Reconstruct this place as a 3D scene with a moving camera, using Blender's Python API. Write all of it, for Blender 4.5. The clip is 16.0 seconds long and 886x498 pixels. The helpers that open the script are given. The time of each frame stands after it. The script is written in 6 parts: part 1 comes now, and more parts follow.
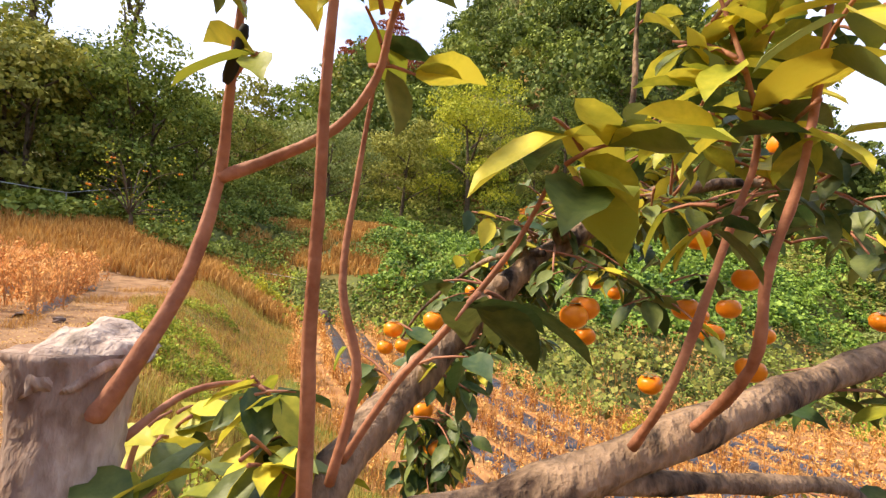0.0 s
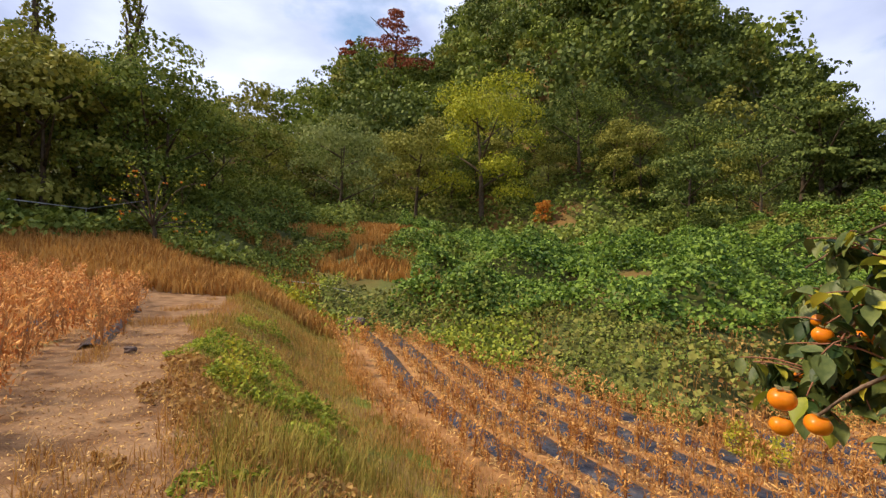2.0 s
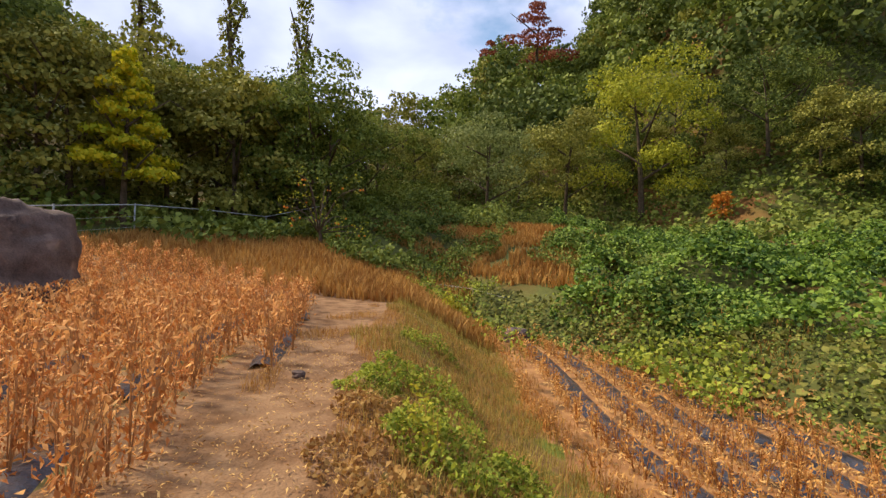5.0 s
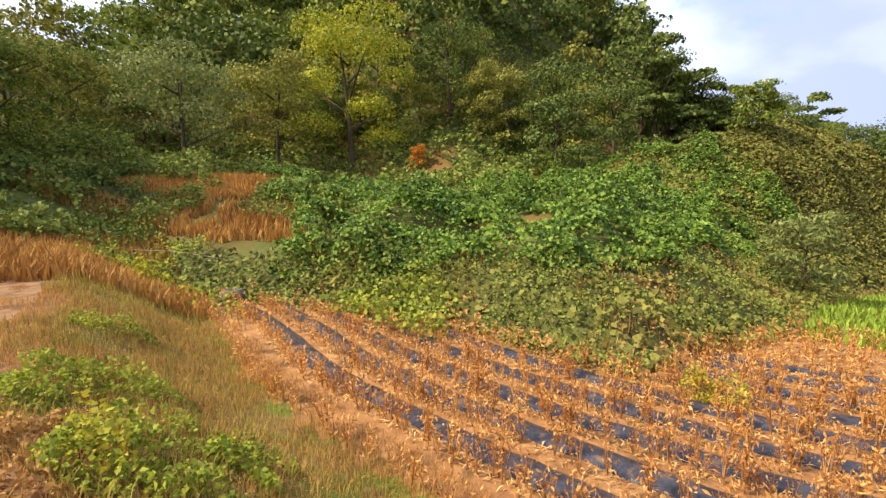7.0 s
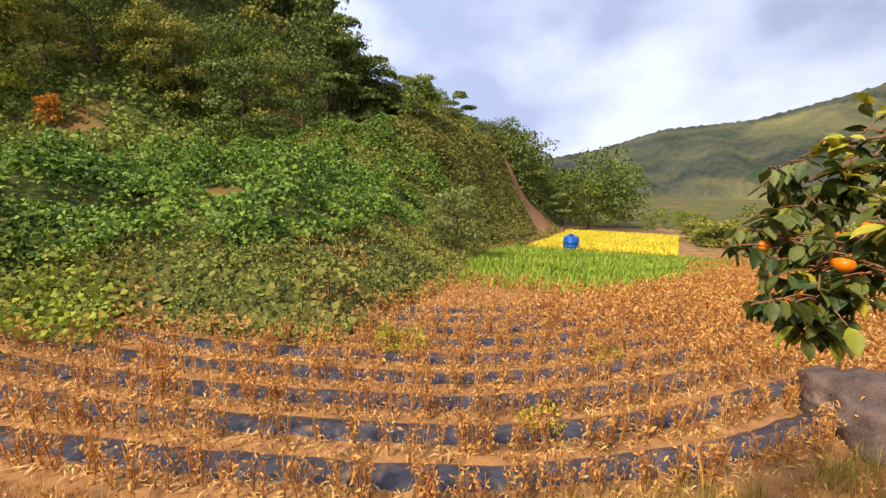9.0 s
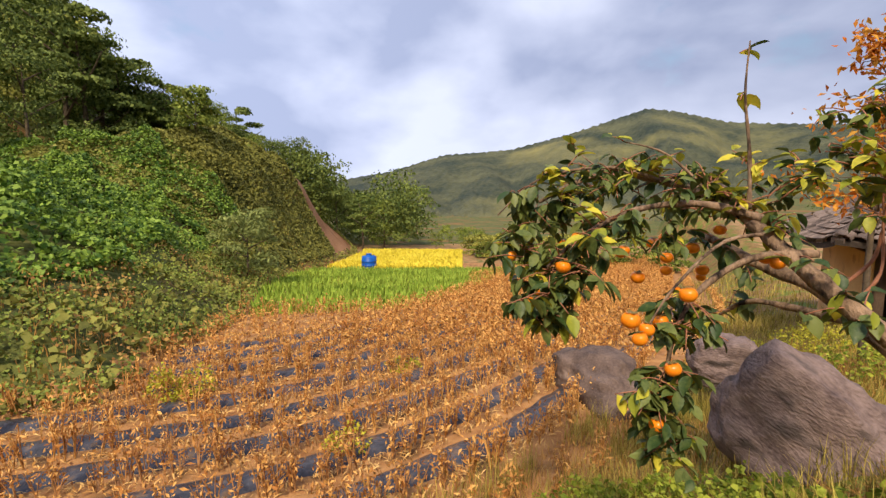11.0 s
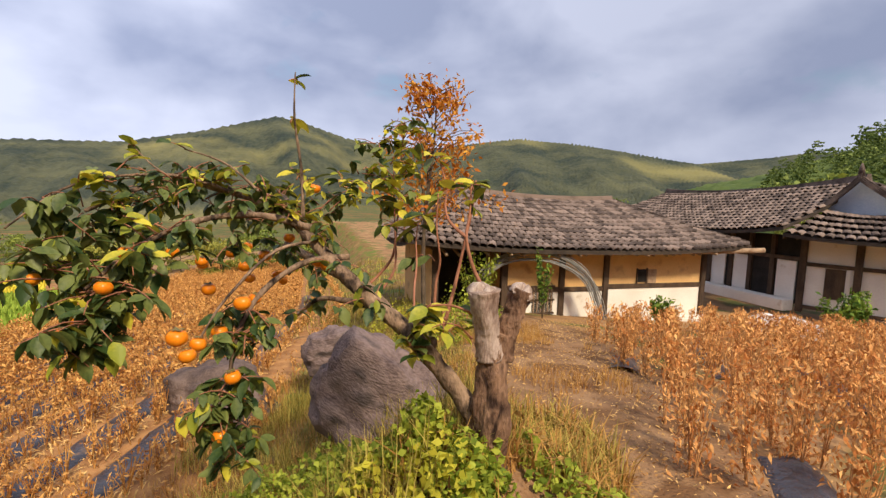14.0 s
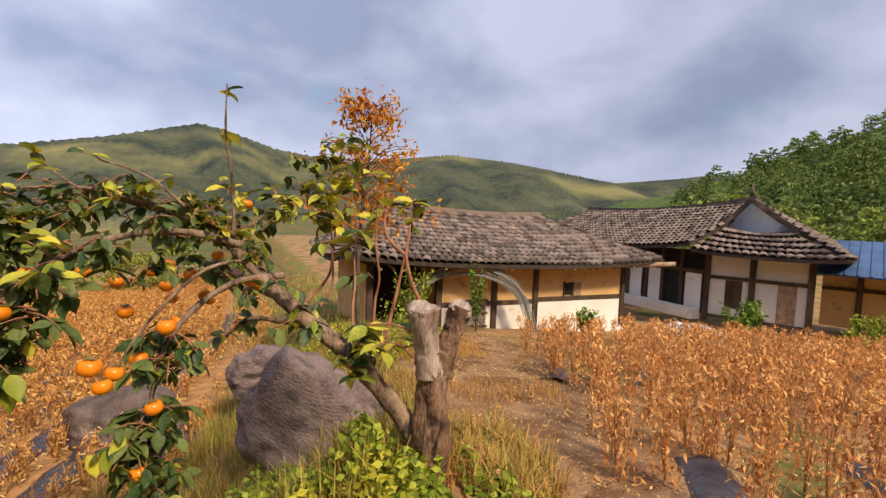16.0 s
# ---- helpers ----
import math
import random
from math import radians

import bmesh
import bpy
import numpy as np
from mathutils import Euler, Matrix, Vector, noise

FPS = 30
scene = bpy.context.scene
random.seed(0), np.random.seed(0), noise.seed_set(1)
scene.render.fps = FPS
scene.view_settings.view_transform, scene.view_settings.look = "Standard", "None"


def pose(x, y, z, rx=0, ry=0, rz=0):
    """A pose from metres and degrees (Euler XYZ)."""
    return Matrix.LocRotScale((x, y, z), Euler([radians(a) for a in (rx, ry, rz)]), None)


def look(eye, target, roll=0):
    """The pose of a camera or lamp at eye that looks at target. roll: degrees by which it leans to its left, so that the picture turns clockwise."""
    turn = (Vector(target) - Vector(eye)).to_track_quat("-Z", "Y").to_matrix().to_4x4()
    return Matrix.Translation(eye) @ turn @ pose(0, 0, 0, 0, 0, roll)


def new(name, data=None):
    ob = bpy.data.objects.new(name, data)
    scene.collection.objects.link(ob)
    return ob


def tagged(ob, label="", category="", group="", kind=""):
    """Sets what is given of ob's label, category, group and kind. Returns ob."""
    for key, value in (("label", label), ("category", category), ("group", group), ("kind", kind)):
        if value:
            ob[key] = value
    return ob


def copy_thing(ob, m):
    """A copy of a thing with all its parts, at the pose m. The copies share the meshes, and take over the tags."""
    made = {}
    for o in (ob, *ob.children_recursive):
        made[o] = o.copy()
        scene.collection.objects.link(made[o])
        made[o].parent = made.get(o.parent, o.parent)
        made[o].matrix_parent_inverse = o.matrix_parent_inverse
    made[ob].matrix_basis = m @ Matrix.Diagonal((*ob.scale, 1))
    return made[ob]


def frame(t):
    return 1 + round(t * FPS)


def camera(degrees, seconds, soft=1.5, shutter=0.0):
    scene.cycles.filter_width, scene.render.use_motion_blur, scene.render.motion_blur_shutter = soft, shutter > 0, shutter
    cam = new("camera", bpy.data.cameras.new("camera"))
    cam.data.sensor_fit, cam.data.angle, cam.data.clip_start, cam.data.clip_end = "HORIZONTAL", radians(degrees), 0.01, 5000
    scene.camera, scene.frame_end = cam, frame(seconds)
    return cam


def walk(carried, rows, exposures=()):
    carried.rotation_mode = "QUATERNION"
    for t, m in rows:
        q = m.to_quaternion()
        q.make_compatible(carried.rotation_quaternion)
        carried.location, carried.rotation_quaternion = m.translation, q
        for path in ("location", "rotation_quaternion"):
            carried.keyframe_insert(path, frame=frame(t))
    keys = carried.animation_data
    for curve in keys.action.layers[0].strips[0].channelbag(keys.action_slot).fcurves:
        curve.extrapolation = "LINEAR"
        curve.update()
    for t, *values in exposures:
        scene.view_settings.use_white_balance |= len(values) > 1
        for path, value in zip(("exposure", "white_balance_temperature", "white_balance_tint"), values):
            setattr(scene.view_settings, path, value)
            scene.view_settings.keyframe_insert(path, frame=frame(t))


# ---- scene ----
# ---------------------------------------------------------------- camera
FOV = 88.06
PATH = [
    (0, 0.385, -0.658, 1.296, 7.40, 1.35, 3.99),
    (0.5, 0.152, -0.619, 1.285, 6.19, 1.38, 2.24),
    (1, -0.129, -0.591, 1.356, 6.63, 1.73, 2.13),
    (1.5, -0.482, -0.358, 1.379, 8.40, 0.86, 1.72),
    (2, -0.764, -0.045, 1.411, 6.94, 0.94, 1.41),
    (2.5, -1.021, 0.321, 1.496, 2.15, 0.95, 1.39),
    (3, -1.305, 0.664, 1.535, -3.23, 0.54, 1.33),
    (3.5, -1.533, 1.017, 1.589, -8.45, 0.61, 1.41),
    (3.7, -1.605, 1.153, 1.603, -10.66, 0.87, 1.49),
    (5.8, -1.567, 1.710, 1.449, -8.78, -0.19, 0.11),
    (6, -1.572, 1.726, 1.467, -3.87, -0.95, -0.11),
    (6.5, -1.538, 1.759, 1.569, 10.24, -3.25, -0.89),
    (7, -1.486, 1.856, 1.537, 23.80, -5.71, -1.43),
    (7.5, -1.432, 1.857, 1.524, 31.91, -7.13, -1.25),
    (8, -1.397, 1.903, 1.493, 41.70, -8.13, -0.67),
    (8.5, -1.395, 1.912, 1.510, 51.57, -8.99, -0.45),
    (9, -1.401, 1.927, 1.507, 60.64, -9.47, -0.20),
    (9.2, -1.408, 1.932, 1.510, 63.97, -9.48, -0.04),
    (11.3, -1.440, 1.833, 1.524, 89.29, -7.06, -0.26),
    (11.5, -1.450, 1.818, 1.534, 92.02, -7.27, -0.23),
    (12, -1.449, 1.771, 1.543, 100.07, -7.50, -0.16),
    (12.5, -1.457, 1.707, 1.550, 108.92, -7.63, 0.09),
    (13, -1.491, 1.613, 1.552, 116.70, -7.57, 0.69),
    (13.5, -1.533, 1.556, 1.550, 123.26, -7.00, 1.03),
    (14, -1.556, 1.522, 1.558, 128.87, -5.90, 1.55),
    (14.5, -1.553, 1.530, 1.573, 133.04, -5.27, 1.88),
    (15, -1.553, 1.541, 1.577, 135.60, -4.87, 2.05),
    (15.5, -1.549, 1.548, 1.578, 136.83, -4.48, 2.21),
    (16, -1.546, 1.556, 1.580, 137.13, -3.89, 2.21),
]


def heading(x, y, z, yaw, pitch, roll):
    """Pose of the camera: yaw clockwise from north, pitch up, roll as look() takes it."""
    a, p = radians(yaw), radians(pitch)
    to = (x + math.sin(a) * math.cos(p), y + math.cos(a) * math.cos(p), z + math.sin(p))
    return look((x, y, z), to, roll)


cam = camera(FOV, 16.0, soft=1.4)
walk(cam, [(r[0], heading(*r[1:])) for r in PATH],
     exposures=[(0, 1.08), (0.6, 0.58), (3.0, 0.2), (6.0, 0.25), (7.3, 0.74), (9.0, 0.38), (11.5, 0.25), (16, 0.15)])

# ---------------------------------------------------------------- sky and sun
SUN_AZ, SUN_EL = 279.0, 46.0
world = bpy.data.worlds.new("sky")
scene.world = world
world.use_nodes = True
wn, wl = world.node_tree.nodes, world.node_tree.links
wn.clear()
w_out = wn.new("ShaderNodeOutputWorld")
w_bg = wn.new("ShaderNodeBackground")
w_sky = wn.new("ShaderNodeTexSky")
w_sky.sky_type = "NISHITA"
w_sky.sun_disc = False
w_sky.sun_elevation = radians(SUN_EL)
w_sky.sun_rotation = radians(SUN_AZ)
w_sky.air_density = 1.2
w_co = wn.new("ShaderNodeTexCoord")
w_map = wn.new("ShaderNodeMapping")
w_map.inputs["Scale"].default_value = (1.7, 1.7, 3.0)
w_map.inputs["Location"].default_value = (0.35, 0.2, 0.1)
w_n1 = wn.new("ShaderNodeTexNoise")
w_n1.inputs["Scale"].default_value = 1.7
w_n1.inputs["Detail"].default_value = 9
w_n1.inputs["Roughness"].default_value = 0.55
w_n2 = wn.new("ShaderNodeTexNoise")
w_n2.inputs["Scale"].default_value = 1.5
w_n2.inputs["Detail"].default_value = 8
w_n2.inputs["Distortion"].default_value = 0.15
w_n2.inputs["Roughness"].default_value = 0.45
w_cov = wn.new("ShaderNodeValToRGB")
w_cov.color_ramp.elements[0].position = 0.30
w_cov.color_ramp.elements[1].position = 0.42
w_cov.color_ramp.elements[0].color = (0.0, 0.0, 0.0, 1)
w_ton = wn.new("ShaderNodeValToRGB")
w_ton.color_ramp.elements[0].position = 0.40
w_ton.color_ramp.elements[0].color = (3.0, 3.45, 5.0, 1)
w_ton.color_ramp.elements[1].position = 0.60
w_ton.color_ramp.elements[1].color = (5.6, 6.0, 7.6, 1)
w_mix = wn.new("ShaderNodeMix")
w_mix.data_type = "RGBA"
w_bg.inputs["Strength"].default_value = 0.1
wl.new(w_co.outputs["Generated"], w_map.inputs["Vector"])
wl.new(w_map.outputs["Vector"], w_n1.inputs["Vector"])
wl.new(w_map.outputs["Vector"], w_n2.inputs["Vector"])
wl.new(w_n1.outputs["Fac"], w_cov.inputs["Fac"])
wl.new(w_n2.outputs["Fac"], w_ton.inputs["Fac"])
wl.new(w_cov.outputs["Color"], w_mix.inputs["Factor"])
wl.new(w_sky.outputs["Color"], w_mix.inputs["A"])
wl.new(w_ton.outputs["Color"], w_mix.inputs["B"])
# the cloud cover is thinner and brighter towards the north
w_sep = wn.new("ShaderNodeSeparateXYZ")
w_rng = wn.new("ShaderNodeMapRange")
w_rng.inputs["From Min"].default_value = -0.9
w_rng.inputs["From Max"].default_value = 0.9
w_rng.inputs["To Min"].default_value = 0.9
w_rng.inputs["To Max"].default_value = 1.6
w_scl = wn.new("ShaderNodeVectorMath")
w_scl.operation = "SCALE"
wl.new(w_co.outputs["Generated"], w_sep.inputs["Vector"])
wl.new(w_sep.outputs["Y"], w_rng.inputs["Value"])
wl.new(w_mix.outputs["Result"], w_scl.inputs[0])
wl.new(w_rng.outputs["Result"], w_scl.inputs["Scale"])
wl.new(w_scl.outputs["Vector"], w_bg.inputs["Color"])
wl.new(w_bg.outputs["Background"], w_out.inputs["Surface"])

sun_data = bpy.data.lights.new("sun", "SUN")
sun_data.energy = 4.2
sun_data.angle = radians(9)
sun_data.color = (1.0, 0.84, 0.62)
sun = new("sun", sun_data)
sun.matrix_world = look((math.sin(radians(SUN_AZ)) * 50, math.cos(radians(SUN_AZ)) * 50, 50 * math.tan(radians(SUN_EL))), (0, 0, 0))


# ---------------------------------------------------------------- materials
def mat(name, dark, light, scale=3.0, rough=0.85, bump=0.3, fine=40.0, vary=0.0, island=False, spots=None, metal=0.0,
        stretch=(1, 1, 1), trans=0.0, bump_dist=0.02):
    """Two-scale noise between two base colours, optional third colour in patches, random shift per piece or per island."""
    m = bpy.data.materials.new(name)
    m.use_nodes = True
    n, l = m.node_tree.nodes, m.node_tree.links
    b = n["Principled BSDF"]
    b.inputs["Roughness"].default_value = rough
    b.inputs["Metallic"].default_value = metal
    b.inputs["Specular IOR Level"].default_value = 0.3
    co = n.new("ShaderNodeTexCoord")
    mp = n.new("ShaderNodeMapping")
    mp.inputs["Scale"].default_value = stretch
    l.new(co.outputs["Object"], mp.inputs["Vector"])
    a = n.new("ShaderNodeTexNoise")
    a.inputs["Scale"].default_value = scale
    a.inputs["Detail"].default_value = 5
    f = n.new("ShaderNodeTexNoise")
    f.inputs["Scale"].default_value = fine
    f.inputs["Detail"].default_value = 4
    l.new(mp.outputs["Vector"], a.inputs["Vector"])
    l.new(mp.outputs["Vector"], f.inputs["Vector"])
    add = n.new("ShaderNodeMath")
    add.operation = "MULTIPLY_ADD"
    l.new(f.outputs["Fac"], add.inputs[0])
    add.inputs[1].default_value = 0.5
    l.new(a.outputs["Fac"], add.inputs[2])
    top = add
    if vary > 0:
        r = n.new("ShaderNodeNewGeometry" if island else "ShaderNodeObjectInfo")
        v = n.new("ShaderNodeMath")
        v.operation = "MULTIPLY_ADD"
        l.new(r.outputs["Random Per Island" if island else "Random"], v.inputs[0])
        v.inputs[1].default_value = vary
        l.new(add.outputs[0], v.inputs[2])
        w = n.new("ShaderNodeMath")
        w.operation = "SUBTRACT"
        l.new(v.outputs[0], w.inputs[0])
        w.inputs[1].default_value = vary / 2
        top = w
    ramp = n.new("ShaderNodeValToRGB")
    ramp.color_ramp.elements[0].position = 0.5
    ramp.color_ramp.elements[0].color = (*dark, 1)
    ramp.color_ramp.elements[1].position = 1.0
    ramp.color_ramp.elements[1].color = (*light, 1)
    l.new(top.outputs[0], ramp.inputs["Fac"])
    colour = ramp.outputs["Color"]
    if spots:
        c3, amount, sc = spots
        s = n.new("ShaderNodeTexNoise")
        s.inputs["Scale"].default_value = sc
        s.inputs["Detail"].default_value = 6
        l.new(mp.outputs["Vector"], s.inputs["Vector"])
        sr = n.new("ShaderNodeValToRGB")
        sr.color_ramp.elements[0].position = 1 - amount - 0.06
        sr.color_ramp.elements[1].position = 1 - amount + 0.06
        l.new(s.outputs["Fac"], sr.inputs["Fac"])
        mx = n.new("ShaderNodeMix")
        mx.data_type = "RGBA"
        l.new(sr.outputs["Color"], mx.inputs["Factor"])
        l.new(colour, mx.inputs["A"])
        mx.inputs["B"].default_value = (*c3, 1)
        colour = mx.outputs["Result"]
    l.new(colour, b.inputs["Base Color"])
    if bump > 0:
        bp = n.new("ShaderNodeBump")
        bp.inputs["Strength"].default_value = bump
        bp.inputs["Distance"].default_value = bump_dist
        l.new(add.outputs[0], bp.inputs["Height"])
        l.new(bp.outputs["Normal"], b.inputs["Normal"])
    if trans > 0:
        tr = n.new("ShaderNodeBsdfTranslucent")
        l.new(colour, tr.inputs["Color"])
        ms = n.new("ShaderNodeMixShader")
        ms.inputs[0].default_value = trans
        l.new(b.outputs[0], ms.inputs[1])
        l.new(tr.outputs[0], ms.inputs[2])
        l.new(ms.outputs[0], n["Material Output"].inputs["Surface"])
    return m


M_SOIL = mat("dry_soil", (0.20, 0.10, 0.04), (0.46, 0.27, 0.12), 1.2, 0.95, 0.6, 25, spots=((0.12, 0.13, 0.03), 0.42, 0.9))
M_HILLGROUND = mat("hill_ground", (0.05, 0.06, 0.015), (0.14, 0.15, 0.035), 0.35, 0.95, 0.6, 6, spots=((0.22, 0.11, 0.035), 0.42, 0.16), bump_dist=0.1)
M_STRAWSOIL = mat("straw_covered_soil", (0.24, 0.105, 0.038), (0.50, 0.27, 0.105), 4.0, 0.95, 0.7, 60, spots=((0.16, 0.085, 0.035), 0.40, 2.5))
M_BANK = mat("grassy_bank_soil", (0.13, 0.065, 0.02), (0.34, 0.21, 0.07), 2.6, 0.95, 0.7, 40, spots=((0.14, 0.17, 0.025), 0.45, 1.4))
M_PATH = mat("sandy_path", (0.20, 0.10, 0.045), (0.38, 0.23, 0.115), 2.6, 0.95, 0.9, 38, spots=((0.17, 0.085, 0.035), 0.45, 2.2), bump_dist=0.04)
M_MULCH = mat("black_mulch_film", (0.025, 0.025, 0.032), (0.085, 0.085, 0.105), 5, 0.3, 0.8, 22, spots=((0.22, 0.13, 0.06), 0.36, 5.0), bump_dist=0.03)
M_STRAW = mat("dry_straw", (0.42, 0.21, 0.06), (0.78, 0.50, 0.18), 2, 0.9, 0, 30, vary=0.6, island=True)
M_BEAN = mat("dry_bean_leaf", (0.50, 0.185, 0.05), (0.92, 0.52, 0.19), 2, 0.85, 0, 30, vary=0.7, island=True, trans=0.25)
M_BEAN_STEM = mat("dry_bean_stem", (0.32, 0.14, 0.05), (0.58, 0.32, 0.13), 6, 0.9, 0, 30)
M_STALK = mat("golden_stalk", (0.44, 0.18, 0.045), (0.82, 0.46, 0.14), 2, 0.85, 0, 30, vary=0.7, island=True, trans=0.2)
M_GRASS = mat("dry_green_grass", (0.19, 0.15, 0.025), (0.54, 0.43, 0.10), 1.0, 0.9, 0, 20, vary=0.7, island=True, trans=0.3)
M_BROWNGRASS = mat("brown_grass", (0.34, 0.16, 0.04), (0.62, 0.36, 0.10), 0.6, 0.9, 0, 20, vary=0.5, island=True, trans=0.2)
M_WEED = mat("weed_leaf", (0.14, 0.20, 0.015), (0.46, 0.50, 0.06), 1.5, 0.7, 0, 20, vary=0.7, island=True, trans=0.35)
M_RUSTWEED = mat("rust_brown_weed_leaf", (0.26, 0.12, 0.035), (0.54, 0.33, 0.10), 1.5, 0.85, 0, 20, vary=0.7, island=True, trans=0.2)
M_YELLOWWEED = mat("yellow_weed_leaf", (0.34, 0.35, 0.03), (0.68, 0.60, 0.06), 1.5, 0.75, 0, 20, vary=0.5, island=True, trans=0.35)
M_IVY = mat("kudzu_leaf", (0.045, 0.11, 0.012), (0.29, 0.42, 0.06), 0.5, 0.6, 0, 15, vary=0.7, island=True, trans=0.25)
M_IVYDRY = mat("dry_vine_leaf", (0.095, 0.10, 0.02), (0.31, 0.30, 0.065), 0.5, 0.8, 0, 15, vary=0.6, island=True, trans=0.2)
M_CROWN_A = mat("broadleaf_crown", (0.085, 0.13, 0.018), (0.30, 0.35, 0.06), 0.3, 0.75, 0, 10, vary=0.6, island=True, trans=0.2)
M_CROWN_B = mat("dark_crown", (0.055, 0.09, 0.016), (0.21, 0.26, 0.055), 0.3, 0.75, 0, 10, vary=0.6, island=True, trans=0.15)
M_CROWN_Y = mat("yellow_green_crown", (0.26, 0.30, 0.02), (0.58, 0.56, 0.05), 0.3, 0.75, 0, 10, vary=0.6, island=True, trans=0.3)
M_CROWN_R = mat("rust_red_crown", (0.20, 0.045, 0.025), (0.42, 0.13, 0.06), 0.3, 0.8, 0, 10, vary=0.6, island=True, trans=0.2)
M_CROWN_W = mat("willow_crown", (0.15, 0.19, 0.05), (0.34, 0.38, 0.12), 0.3, 0.75, 0, 10, vary=0.5, island=True, trans=0.25)
M_CROWN_O = mat("olive_crown", (0.16, 0.17, 0.025), (0.42, 0.40, 0.08), 0.3, 0.75, 0, 10, vary=0.6, island=True, trans=0.2)
M_GINGKO = mat("ginkgo_crown", (0.36, 0.42, 0.015), (0.80, 0.66, 0.03), 0.3, 0.75, 0, 10, vary=0.6, island=True, trans=0.35)
M_ORANGELEAF = mat("orange_leaf", (0.50, 0.14, 0.015), (0.78, 0.40, 0.06), 1.0, 0.75, 0, 10, vary=0.6, island=True, trans=0.3)
M_TRUNK = mat("grey_brown_trunk", (0.05, 0.035, 0.02), (0.17, 0.125, 0.085), 4, 0.95, 0.6, 30)
M_BARK = mat("persimmon_bark", (0.045, 0.026, 0.018), (0.42, 0.28, 0.18), 9, 0.95, 1.0, 60, stretch=(1, 1, 0.45), spots=((0.02, 0.013, 0.01), 0.40, 14), bump_dist=0.03)
M_SHOOT = mat("red_brown_shoot", (0.22, 0.08, 0.04), (0.42, 0.19, 0.11), 12, 0.7, 0.3, 80)
M_STUMP = mat("gnarled_stump_bark", (0.06, 0.026, 0.015), (0.40, 0.24, 0.15), 11, 0.95, 1.0, 70, stretch=(1, 1, 0.35), spots=((0.025, 0.012, 0.008), 0.43, 10), bump_dist=0.03)
M_STUB = mat("half_barked_stub", (0.17, 0.095, 0.065), (0.56, 0.45, 0.38), 7, 0.9, 1.0, 90, stretch=(1, 1, 0.35), spots=((0.10, 0.055, 0.038), 0.41, 6), bump_dist=0.014)
M_CUT = mat("weathered_cut_wood", (0.20, 0.13, 0.10), (0.60, 0.49, 0.42), 22, 0.85, 1.0, 110, stretch=(1, 1, 0.35), spots=((0.06, 0.04, 0.03), 0.37, 16), bump_dist=0.014)
M_LEAF = mat("persimmon_leaf_yellow", (0.27, 0.30, 0.03), (0.68, 0.59, 0.06), 9, 0.5, 0.2, 60, vary=0.7, island=True, trans=0.3)
M_LEAFDARK = mat("persimmon_leaf_green", (0.035, 0.068, 0.018), (0.17, 0.20, 0.05), 9, 0.48, 0.2, 60, vary=0.6, island=True, trans=0.2)
M_FRUIT = mat("ripe_persimmon", (0.70, 0.17, 0.005), (0.88, 0.30, 0.015), 10, 0.3, 0, 60)
M_CALYX = mat("persimmon_calyx", (0.10, 0.09, 0.03), (0.25, 0.2, 0.08), 10, 0.8, 0, 60)
M_ROCK = mat("grey_violet_rock", (0.07, 0.046, 0.043), (0.31, 0.225, 0.205), 3, 0.9, 0.9, 30, stretch=(0.8, 0.8, 1.9), spots=((0.08, 0.06, 0.055), 0.4, 3.0), bump_dist=0.04)
M_ROCKDARK = mat("dark_red_rock", (0.06, 0.04, 0.035), (0.20, 0.14, 0.115), 3, 0.9, 0.9, 30, spots=((0.30, 0.22, 0.18), 0.33, 2.0), bump_dist=0.04)
M_TILE = mat("clay_roof_tile", (0.06, 0.043, 0.036), (0.27, 0.2, 0.165), 3, 0.9, 0.5, 40, vary=0.5)
M_TILE_I = mat("clay_roof_tile_far", (0.06, 0.043, 0.036), (0.27, 0.2, 0.165), 3, 0.9, 0.5, 40, vary=0.5, island=True)
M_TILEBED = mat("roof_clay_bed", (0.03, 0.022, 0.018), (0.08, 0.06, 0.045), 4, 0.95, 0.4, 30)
M_OCHRE = mat("ochre_clay_plaster", (0.58, 0.34, 0.14), (0.74, 0.48, 0.21), 1.3, 0.95, 0.4, 25, spots=((0.42, 0.24, 0.11), 0.36, 2.2))
M_WHITE = mat("lime_plaster", (0.72, 0.66, 0.58), (0.86, 0.82, 0.75), 1.3, 0.95, 0.3, 25, spots=((0.50, 0.40, 0.29), 0.30, 2.0))
M_WOOD = mat("dark_old_timber", (0.035, 0.022, 0.015), (0.12, 0.078, 0.05), 6, 0.85, 0.5, 50, stretch=(1, 1, 0.3))
M_WOODPALE = mat("weathered_rafter", (0.20, 0.12, 0.07), (0.45, 0.32, 0.21), 6, 0.9, 0.5, 50)
# near-black: shade of walls and openings put into colour; also the plastic clip
M_DARK = mat("shade_and_plastic_black", (0.012, 0.011, 0.010), (0.035, 0.03, 0.026), 2, 0.95, 0, 20)
M_PIPE = mat("grey_plastic_pipe", (0.16, 0.16, 0.15), (0.34, 0.33, 0.31), 6, 0.5, 0, 40)
M_BLUEROOF = mat("blue_sheet_metal", (0.035, 0.07, 0.16), (0.09, 0.16, 0.30), 1.5, 0.5, 0.1, 30)
M_BLUEPAINT = mat("pale_blue_board", (0.30, 0.40, 0.60), (0.55, 0.62, 0.74), 1.0, 0.7, 0.1, 30)
M_TANK = mat("blue_water_tank", (0.005, 0.07, 0.36), (0.01, 0.12, 0.52), 2, 0.4, 0, 30)
